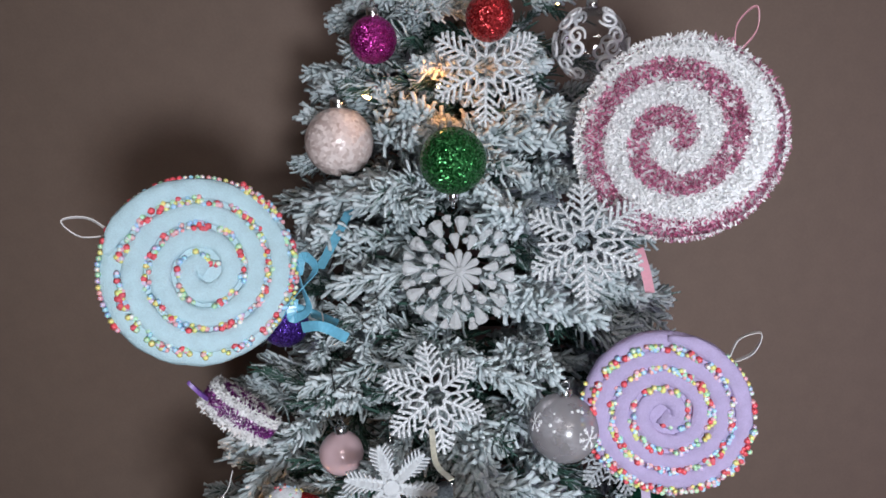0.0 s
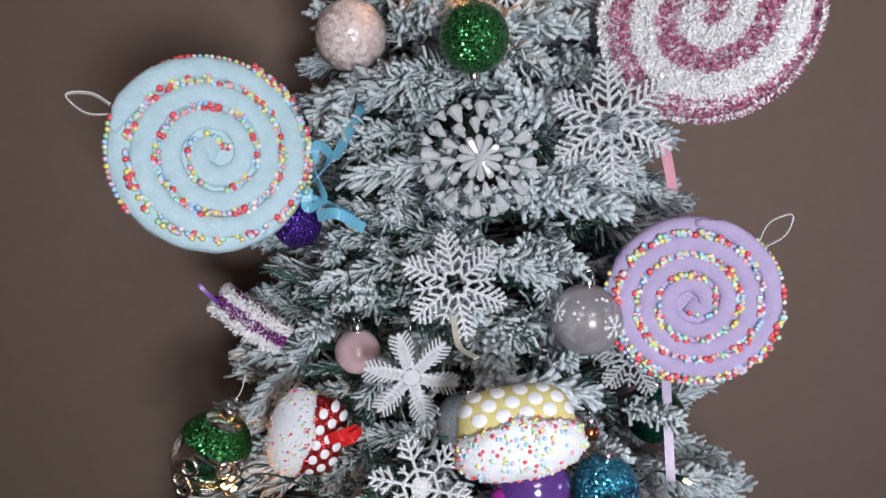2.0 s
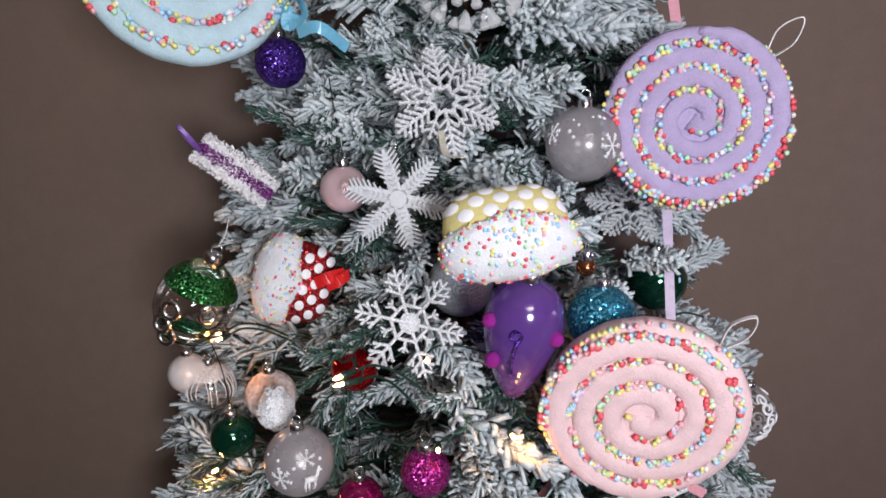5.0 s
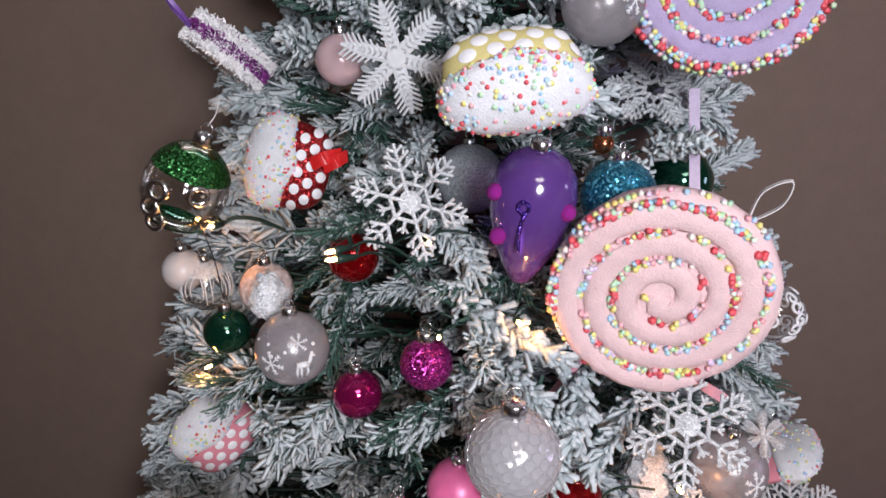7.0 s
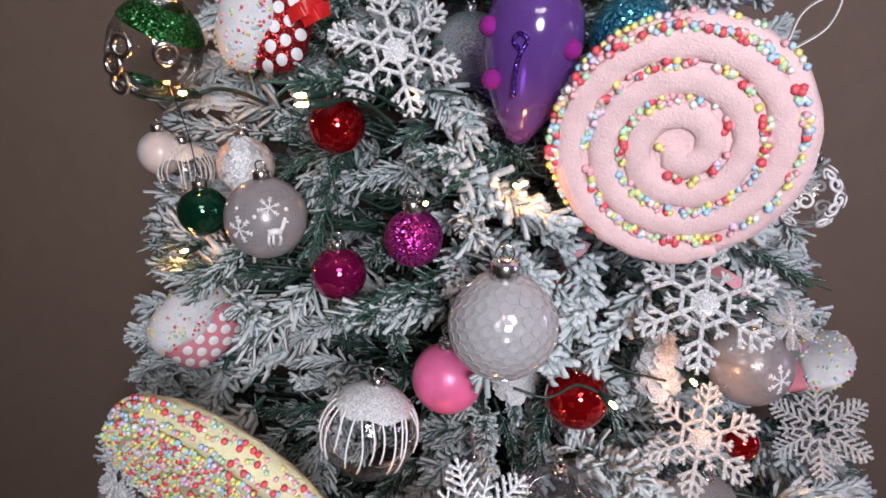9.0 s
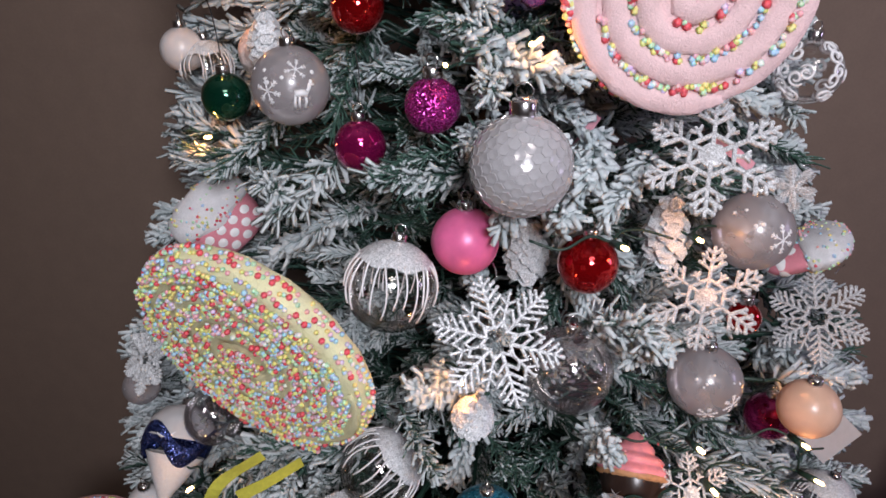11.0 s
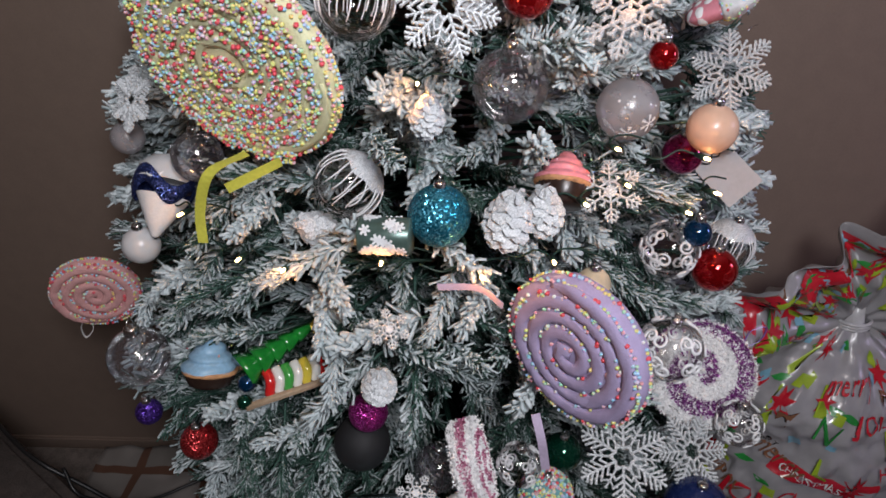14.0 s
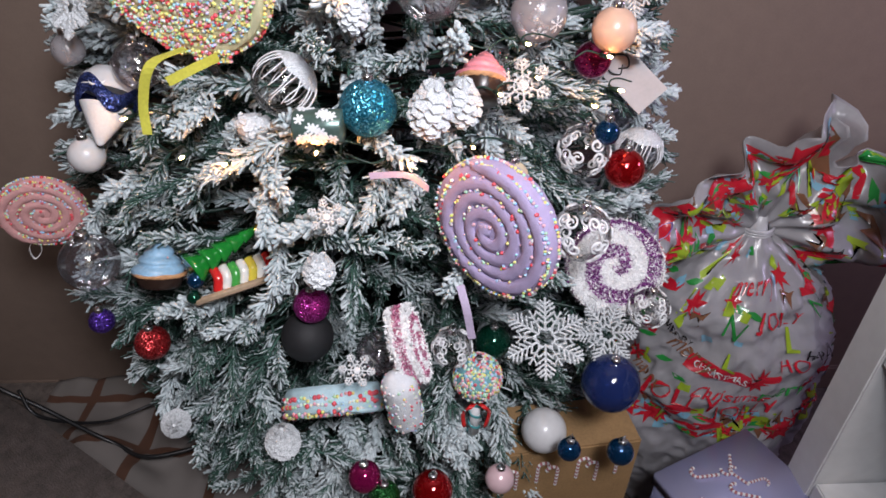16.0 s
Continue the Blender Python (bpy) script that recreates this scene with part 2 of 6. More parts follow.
def box(bm, lo, hi, m=None, bevel=0.0, mat_index=0):
    m = m or Matrix()
    c = [(a + b) / 2 for a, b in zip(lo, hi)]
    s = [b - a for a, b in zip(lo, hi)]
    made = bmesh.ops.create_cube(bm, size=1.0, matrix=m @ Matrix.Translation(c) @ Matrix.Diagonal((*s, 1)))
    faces = {f for v in made["verts"] for f in v.link_faces}
    for f in faces:
        f.material_index = mat_index
    if bevel:
        bmesh.ops.bevel(bm, geom=list({e for f in faces for e in f.edges}), offset=bevel, segments=2, affect="EDGES")


def bead(bm, p, r, mat_index):
    """A small round bead of 40 faces or fewer."""
    rings = []
    for h, q in ((-0.75, 0.66), (0.0, 1.0), (0.75, 0.66)):
        rings.append([bm.verts.new(p + Vector((q * r * math.cos(1.0472 * k + h), q * r * math.sin(1.0472 * k + h), h * r))) for k in range(6)])
    lo, hi = bm.verts.new(p - Vector((0, 0, r))), bm.verts.new(p + Vector((0, 0, r)))
    for k in range(6):
        j = (k + 1) % 6
        for f in ((rings[0][k], rings[0][j], rings[1][j], rings[1][k]), (rings[1][k], rings[1][j], rings[2][j], rings[2][k]),
                  (rings[0][j], rings[0][k], lo), (rings[2][k], rings[2][j], hi)):
            bm.faces.new(f).material_index = mat_index


RNG = random.Random(7)
KEEP = []  # where ornaments hang, so that no twig runs through them or hides them from the camera


def keep_clear(place, r):
    KEEP.append((Vector(place), r))


def pick_bead():
    return RNG.choices(range(7), BEAD_WEIGHT)[0]


# ---- the room ----
def slab(name, lo, hi, material, category):
    bm = bmesh.new()
    box(bm, lo, hi)
    return tagged(part(name, bm, material, smooth=False), name.replace("_", " ") + " of the living room", category, kind="structure")


WALL_Y, FLOOR = 1.02, -0.32
slab("wall_north", (-2.3, WALL_Y, FLOOR), (2.3, WALL_Y + 0.1, 2.4), WALL, "wall")
slab("wall_south", (-2.3, -2.6, FLOOR), (2.3, -2.5, 2.4), WALL, "wall")
slab("wall_west", (-2.4, -2.6, FLOOR), (-2.3, WALL_Y + 0.1, 2.4), WALL, "wall")
slab("wall_east", (2.3, -2.6, FLOOR), (2.4, WALL_Y + 0.1, 2.4), WALL, "wall")
slab("ceiling", (-2.4, -2.6, 2.4), (2.4, WALL_Y + 0.1, 2.5), CEIL, "ceiling")
slab("floor", (-2.4, -2.6, FLOOR - 0.1), (2.4, WALL_Y + 0.1, FLOOR), CARPET, "floor")
bm = bmesh.new()
box(bm, (-2.3, WALL_Y - 0.014, FLOOR), (2.3, WALL_Y - 0.001, FLOOR + 0.085), bevel=0.004)
tagged(part("baseboard", bm, WALL, smooth=False), "low baseboard painted brown like the wall", "baseboard", kind="structure")


# ---- ornaments ----
HANG = "ornaments hung on the tree"


def cap_and_hook(root, r, size=1.0, string=0.0, string_material=None):
    """A ribbed silver cap with a wire ring on top of a ball of radius r, and a thread up from it."""
    bm = bmesh.new()
    w = 0.0062 * size
    lathe(bm, [(w * 0.9, -0.002), (w, 0.0), (w, 0.006 * size), (w * 0.85, 0.0072 * size), (0.0, 0.0075 * size)], 20,
          Matrix.Translation((0, 0, r * 0.985)), lambda a, i: 1 + 0.05 * math.cos(10 * a))
    part("cap", bm, SILVER, root, "ribbed silver cap")
    bm = bmesh.new()
    c = Vector((0, 0, r * 0.985 + 0.0105 * size))
    tube(bm, [c + Vector((0.004 * size * math.cos(a), 0, 0.004 * size * math.sin(a))) for a in [2 * math.pi * k / 14 for k in range(14)]], 0.0007, 5, closed=True)
    part("ring", bm, SILVER, root)
    if string:
        bm = bmesh.new()
        tube(bm, smooth_path([c + Vector((0, 0, 0.003)), c + Vector((0.002, 0.004, string * 0.5)), c + Vector((-0.002, 0.012, string))]), 0.0006, 5)
        part("thread", bm, string_material or BLACK, root)


def ball(place, r, material, label, cap=True, tilt=(0, 0), string=0.0, name="bauble", size=1.0, squash=1.0, lumps=0.0):
    m = Matrix.Translation(place) @ pose(0, 0, 0, tilt[0], tilt[1], RNG.uniform(0, 360))
    root = empty(name, place, m, label, "christmas bauble", HANG)
    bm = bmesh.new()
    lathe(bm, ball_profile(r, 24, squash), 40)
    if lumps:
        for v in bm.verts:
            v.co *= 1 + lumps * noise.noise(v.co * 90)
    part("shell", bm, material, root)
    if cap:
        cap_and_hook(root, r * squash, size, string)
    keep_clear(place, r)
    return root


def on_ball(r, lon, lat):
    return Vector((r * math.cos(lat) * math.cos(lon), r * math.cos(lat) * math.sin(lon), r * math.sin(lat)))


def wrapped(r, centre, x, y):
    """A point (x, y) metres from a spot of the ball, laid on its skin."""
    lon, lat = centre
    return on_ball(r, lon + x / (r * max(0.3, math.cos(lat))), lat + y / r)


def printed_flake(root, r, centre, size, turn=0.0):
    bm = bmesh.new()
    for k in range(6):
        a = k * math.pi / 3 + turn
        d, s = (math.cos(a), math.sin(a)), (-math.sin(a), math.cos(a))
        tube(bm, [wrapped(r, centre, size * q * d[0], size * q * d[1]) for q in (0.02, 0.35, 0.7, 1.0)], size * 0.055, 4)
        for q in (0.5, 0.75):
            for w in (-1, 1):
                e = (d[0] * 0.75 + w * s[0] * 0.65, d[1] * 0.75 + w * s[1] * 0.65)
                tube(bm, [wrapped(r, centre, size * (q * d[0] + g * e[0]), size * (q * d[1] + g * e[1])) for g in (0.0, 0.13, 0.26)], size * 0.05, 4)
    part("printed_snowflake", bm, WHITE_PRINT, root, "white printed snowflake")


def frosted_ball(place, r, label, flakes, deer=False, dots=7, tilt=(0, 0)):
    """Frosted bauble with white print. flakes: (longitude, latitude, size) in degrees and shares of r; longitude 270 looks at the room."""
    m = Matrix.Translation(place) @ pose(0, 0, 0, *tilt, 0)
    root = empty("frosted_bauble", place, m, label, "christmas bauble", HANG)
    bm = bmesh.new()
    lathe(bm, ball_profile(r, 24), 40)
    part("shell", bm, FROST, root)
    cap_and_hook(root, r)
    for lon, lat, s in flakes:
        printed_flake(root, r * 1.002, (radians(lon), radians(lat)), s * r, RNG.random())
    bm = bmesh.new()
    for _ in range(dots):
        p = on_ball(r, radians(RNG.uniform(205, 330)), radians(RNG.uniform(10, 55)))
        lathe(bm, ball_profile(r * RNG.uniform(0.035, 0.06), 4, 0.5), 8, facing(p, p))
    part("printed_dots", bm, WHITE_PRINT, root)
    if deer:
        bm = bmesh.new()
        c = (radians(300), radians(-8))
        for pts, w in (([(-0.16, 0.1), (0.0, 0.12), (0.14, 0.08)], 0.09), ([(-0.14, 0.08), (-0.17, -0.12), (-0.15, -0.3)], 0.035),
                       ([(-0.05, 0.05), (-0.06, -0.15), (-0.04, -0.3)], 0.03), ([(0.1, 0.05), (0.13, -0.12), (0.09, -0.28)], 0.035),
                       ([(0.13, 0.1), (0.2, 0.22), (0.24, 0.33)], 0.05), ([(0.22, 0.32), (0.3, 0.3), (0.34, 0.28)], 0.035)):
            tube(bm, [wrapped(r * 1.0, c, x * r, y * r) for x, y in pts], w * r, 6)
        part("printed_deer", bm, WHITE_PRINT, root, "white printed deer silhouette")
    keep_clear(place, r)
    return root


def swirl_ball(place, r, label, seed=1):
    """Clear bauble with raised white scrolls."""
    root = empty("scroll_bauble", place, None, label, "christmas bauble", HANG)
    bm = bmesh.new()
    lathe(bm, ball_profile(r, 24), 40)
    part("shell", bm, GLASS, root)
    cap_and_hook(root, r)
    rr = random.Random(seed)
    for lat0, n in ((-0.7, 4), (0.0, 6), (0.75, 4)):
        for k in range(n):
            c = (2 * math.pi * (k + 0.5 * (lat0 == 0)) / n + 3.6, lat0)
            turn, hand = rr.uniform(0, 6.28), rr.choice((-1, 1))
            for flip in (0, math.pi):
                pts = []
                for i in range(20):
                    a = i / 19 * 2.6 * math.pi
                    q = r * (0.07 + 0.022 * a)
                    pts.append(wrapped(r * 1.003, c, hand * q * math.cos(a + turn + flip) + r * 0.16 * math.cos(turn + flip), q * math.sin(a + turn + flip) + r * 0.16 * math.sin(turn + flip)))
                bm = bmesh.new()
                tube(bm, pts, r * 0.05, 5, lambda t: 0.6 + 0.5 * math.sin(math.pi * t))
                part("scroll", bm, WHITE_PRINT, root, "raised white scroll")
    keep_clear(place, r)
    return root


def snowcap_ball(place, r, label, tilt=(0, 0)):
    """Clear bauble with a white snow cap and white drips running down."""
    m = Matrix.Translation(place) @ pose(0, 0, 0, *tilt, 0)
    root = empty("snowcap_bauble", place, m, label, "christmas bauble", HANG)
    bm = bmesh.new()
    lathe(bm, ball_profile(r, 24), 40)
    part("shell", bm, GLASS, root)
    bm = bmesh.new()
    lathe(bm, [(r * 1.006 * math.cos(a), r * 1.006 * math.sin(a)) for a in [radians(q) for q in (34, 42, 50, 58, 66, 74, 82)]], 48)
    for v in bm.verts:
        if v.co.z < r * 0.6:
            v.co.z += 0.04 * r * math.sin(7 * math.atan2(v.co.y, v.co.x))
    part("snow_cap", bm, WHITE_GLIT, root, "white glittered snow cap")
    for k in range(26):
        bm = bmesh.new()
        lon = 2 * math.pi * k / 26 + RNG.uniform(-0.06, 0.06)
        low, sway = RNG.uniform(-0.6, -0.1), RNG.uniform(-0.2, 0.2)
        tube(bm, [on_ball(r * 1.004, lon + sway * math.sin(s * 2.4), radians(40) + s * (low - radians(40))) for s in [i / 8 for i in range(9)]], r * 0.024, 4)
        part("drip", bm, WHITE_PRINT, root, "white drip line")
    cap_and_hook(root, r)
    keep_clear(place, r)
    return root


def bubble_ball(place, r, material, label):
    """A milky bauble whose shell is pressed into round facets."""
    root = empty("facet_bauble", place, None, label, "christmas bauble", HANG)
    bm = bmesh.new()
    lathe(bm, ball_profile(r * 0.985, 24), 40)
    shell = part("shell", bm, material, root)
    bm = bmesh.new()
    lathe(bm, [(r * 0.118, -0.0008), (r * 0.112, r * 0.012), (r * 0.08, r * 0.010), (0, r * 0.002)], 6)
    dish = bpy.data.meshes.new("facet")
    bm.to_mesh(dish)
    bm.free()
    dish.materials.append(material)
    n = 260
    for i in range(n):
        h = 1 - 2 * (i + 0.5) / n
        a = i * 2.39996
        p = Vector((math.sqrt(1 - h * h) * math.cos(a), math.sqrt(1 - h * h) * math.sin(a), h)) * r * 0.985
        ob = new("facet", dish)
        ob.parent = shell
        ob.matrix_basis = facing(p, p)
    cap_and_hook(root, r, 1.5)
    keep_clear(place, r)
    return root


def blade(bm, p, q, w, th, end=0.6):
    """A flat bar with chamfered upper edges from p to q in the plane z = 0."""
    p, q = Vector((*p, 0)), Vector((*q, 0))
    d = (q - p).normalized()
    s = Vector((-d.y, d.x, 0))
    rings = []
    for c, k in ((p, 1.0), (q, end)):
        rings.append([bm.verts.new(c + s * x * w * k + Vector((0, 0, z * th))) for x, z in ((-0.5, -0.4), (0.5, -0.4), (0.5, 0.15), (0.25, 0.5), (-0.25, 0.5), (-0.5, 0.15))])
    for k in range(6):
        bm.faces.new((rings[0][k], rings[0][(k + 1) % 6], rings[1][(k + 1) % 6], rings[1][k]))
    bm.faces.new(rings[0][::-1])
    bm.faces.new(rings[1])


def knob(bm, p, r, th):
    lathe(bm, [(r, -th * 0.4), (r, th * 0.2), (r * 0.6, th * 0.55), (0, th * 0.6)], 7, Matrix.Translation((*p, 0)))


def snowflake(place, R, normal, label, style="fern", roll=0.0, material=None):
    m = facing(place, normal, roll)
    root = empty("snowflake", place, m, label, "snowflake ornament", HANG)
    bm = bmesh.new()
    th, w = 0.0034, 0.053 * R
    for k in range(6):
        a = k * math.pi / 3 + math.pi / 6
        d, s = Vector((math.cos(a), math.sin(a))), Vector((-math.sin(a), math.cos(a)))
        if style == "fern":
            blade(bm, d * 0.16 * R, d * 0.97 * R, w * 1.2, th, 0.8)
            knob(bm, d * 0.97 * R, w * 0.75, th)
            for q, ln in ((0.34, 0.2), (0.47, 0.27), (0.6, 0.27), (0.72, 0.22), (0.83, 0.14)):
                for side in (-1, 1):
                    e = (d * 0.62 + side * s * 0.78).normalized()
                    b = d * q * R + e * ln * R
                    blade(bm, d * q * R, b, w, th, 0.9)
                    knob(bm, b, w * 0.62, th)
                    if ln > 0.2:
                        knob(bm, d * q * R + e * ln * 0.62 * R + d * w * 0.7, w * 0.5, th)
            a2 = a + math.pi / 6
            d2, s2 = Vector((math.cos(a2), math.sin(a2))), Vector((-math.sin(a2), math.cos(a2)))
            blade(bm, d2 * 0.2 * R, d2 * 0.7 * R, w, th, 0.8)
            knob(bm, d2 * 0.72 * R, w * 0.7, th)
            for q, ln in ((0.42, 0.13), (0.55, 0.14)):
                for side in (-1, 1):
                    e = (d2 * 0.6 + side * s2 * 0.8).normalized()
                    blade(bm, d2 * q * R, d2 * q * R + e * ln * R, w * 0.9, th, 0.8)
            blade(bm, d * 0.18 * R, d2 * 0.3 * R, w, th, 1.0)
            blade(bm, d2 * 0.3 * R, Vector((math.cos(a + math.pi / 3), math.sin(a + math.pi / 3))) * 0.18 * R, w, th, 1.0)
        elif style == "ring":
            blade(bm, d * 0.1 * R, d * 0.98 * R, w * 1.3, th, 0.8)
            e2 = Vector((math.cos(a + math.pi / 3), math.sin(a + math.pi / 3)))
            blade(bm, d * 0.34 * R, e2 * 0.34 * R, w * 1.2, th, 1.0)
            d2 = (d + e2).normalized()
            blade(bm, d2 * 0.3 * R, d2 * 0.52 * R, w * 1.1, th, 0.9)
            for side in (-1, 1):
                s2 = Vector((-d2.y, d2.x)) * side
                blade(bm, d2 * 0.42 * R, d2 * 0.5 * R + s2 * 0.09 * R, w, th, 0.8)
                for q, ln in ((0.52, 0.26), (0.68, 0.22), (0.84, 0.13)):
                    e = (d * 0.55 + side * s * 0.83).normalized()
                    b = d * q * R + e * ln * R
                    blade(bm, d * q * R, b, w * 1.15, th, 0.9)
                    knob(bm, b, w * 0.7, th)
                    if ln > 0.2:
                        blade(bm, d * q * R + e * ln * 0.55 * R, d * (q + 0.1) * R + e * ln * 0.75 * R, w, th, 0.8)
            if k == 0:
                knob(bm, (0, 0), 0.2 * R, th)
        else:
            blade(bm, d * 0.1 * R, d * 0.62 * R, w * 4.6, th, 0.95)
            blade(bm, d * 0.6 * R, d * 0.97 * R, w * 4.2, th, 0.3)
            if k == 0:
                knob(bm, (0, 0), 0.24 * R, th)
            n = 7
            for i in range(n):
                q = 0.26 + 0.66 * i / n
                reach = 0.30 * R * math.sin(math.pi * (0.2 + 0.66 * i / n)) ** 0.8
                for side in (-1, 1):
                    e = (d * 0.62 + side * s * 0.78).normalized()
                    blade(bm, d * q * R, d * q * R + e * reach, w * 1.1, th, 0.7)
            e2 = Vector((math.cos(a + math.pi / 3), math.sin(a + math.pi / 3)))
            blade(bm, d * 0.2 * R, e2 * 0.2 * R, w * 1.5, th, 1.0)
    part("flake", bm, material or WHITE_GLIT, root, smooth=False)
    bm = bmesh.new()
    tip = m.inverted().to_3x3() @ Vector((0, 0, 1))
    a = Vector((tip.x, tip.y, 0)).normalized() * R * 0.95
    tube(bm, [a, a * 1.15 + Vector((0, 0, -0.006)), a * 1.3 + Vector((0, 0, -0.02))], 0.0006, 4)
    part("thread", bm, SILVER, root)
    keep_clear(place, R * 0.85)
    return root


def crystal_flake(place, R, normal, label):
    """An acrylic snowflake strung of clear drops and faceted beads."""
    root = empty("crystal_snowflake", place, facing(place, normal), label, "snowflake ornament", HANG)

    def drop(a, q, ln, w, lift):
        bm = bmesh.new()
        d = Vector((math.cos(a), math.sin(a), 0))
        m = Matrix.Translation(d * q * R + Vector((0, 0, lift))) @ d.to_track_quat("Z", "Y").to_matrix().to_4x4()
        lathe(bm, [(0.0, 0), (w * 0.35, ln * 0.15), (w * 0.8, ln * 0.55), (w, ln * 0.75), (w * 0.75, ln * 0.93), (0.0, ln)], 7, m)
        part("drop", bm, ACRYLIC, root, smooth=False)

    for k in range(12):
        a = 2 * math.pi * k / 12
        drop(a, 0.03, 0.38 * R, 0.075 * R, 0.002)
        drop(a + 0.12, 0.40, 0.3 * R, 0.1 * R, 0.006)
        drop(a - 0.1, 0.66, 0.36 * R, 0.135 * R, -0.003)
        drop(a + 0.2, 0.84, 0.2 * R, 0.09 * R, 0.004)
    bm = bmesh.new()
    bmesh.ops.create_icosphere(bm, subdivisions=1, radius=0.1 * R, matrix=Matrix.Translation((0, 0, 0.006)))
    part("centre_bead", bm, ACRYLIC, root, smooth=False)
    for k in range(16):
        a = 2 * math.pi * (k + 0.5) / 16
        bm = bmesh.new()
        bmesh.ops.create_icosphere(bm, subdivisions=1, radius=0.062 * R, matrix=Matrix.Translation((math.cos(a) * R * (0.55 if k % 2 else 0.86), math.sin(a) * R * (0.55 if k % 2 else 0.86), 0.009)))
        part("faceted_bead", bm, ACRYLIC, root, smooth=False)
    keep_clear(place, R * 0.45)


def spiral(R, turns, start=0.05, n=150, turn=0.0, hand=1):
    """Points (x, y) of a spiral from near the middle to the rim, with the pitch."""
    pitch = R * (1 - start) / turns
    out = []
    for i in range(n + 1):
        t = math.sqrt(i / n)
        a = hand * 2 * math.pi * turns * t + turn
        q = R * start + R * (1 - start) * t
        out.append((q * math.cos(a), q * math.sin(a), a))
    return out, pitch


def scatter(bm, pts, width, count, r, lift, jitter=0.0015, pale=False):
    """Beads strewn along a line of (x, y), on a disc's face."""
    n = len(pts) - 1
    for _ in range(count):
        i = RNG.random() * (n - 1)
        k, f = int(i), i - int(i)
        x, y = pts[k][0] * (1 - f) + pts[k + 1][0] * f, pts[k][1] * (1 - f) + pts[k + 1][1] * f
        q = math.hypot(x, y) or 1e-6
        o = RNG.uniform(-0.5, 0.5) * width
        kind = pick_bead() if not pale else RNG.choices(range(7), (0.13, 0.14, 0.3, 0.17, 0.12, 0.09, 0.05))[0]
        s = r * (RNG.uniform(1.05, 1.3) if kind == 0 else RNG.uniform(0.8, 1.15))
        bead(bm, Vector((x + x / q * o, y + y / q * o, lift + RNG.uniform(0, jitter))), s, kind)


def ribbon_loop(root, a, R, colour, size=0.035):
    d = Vector((math.cos(a), math.sin(a), 0))
    s = Vector((-d.y, d.x, 0))
    bm = bmesh.new()
    ribbon(bm, smooth_path([d * R * 0.97 - Vector((0, 0, 0.004)), d * (R + size * 0.5) + s * size * 0.28, d * (R + size) + s * 0.1 * size + Vector((0, 0, 0.004)),
                            d * (R + size * 0.55) - s * size * 0.2, d * R * 0.97 - s * 0.004 - Vector((0, 0, 0.004))]), 0.004, ((0, 0, 1), (0.2, 0.3, 1)))
    part("hanging_loop", bm, colour, root, "satin ribbon loop", smooth=False)


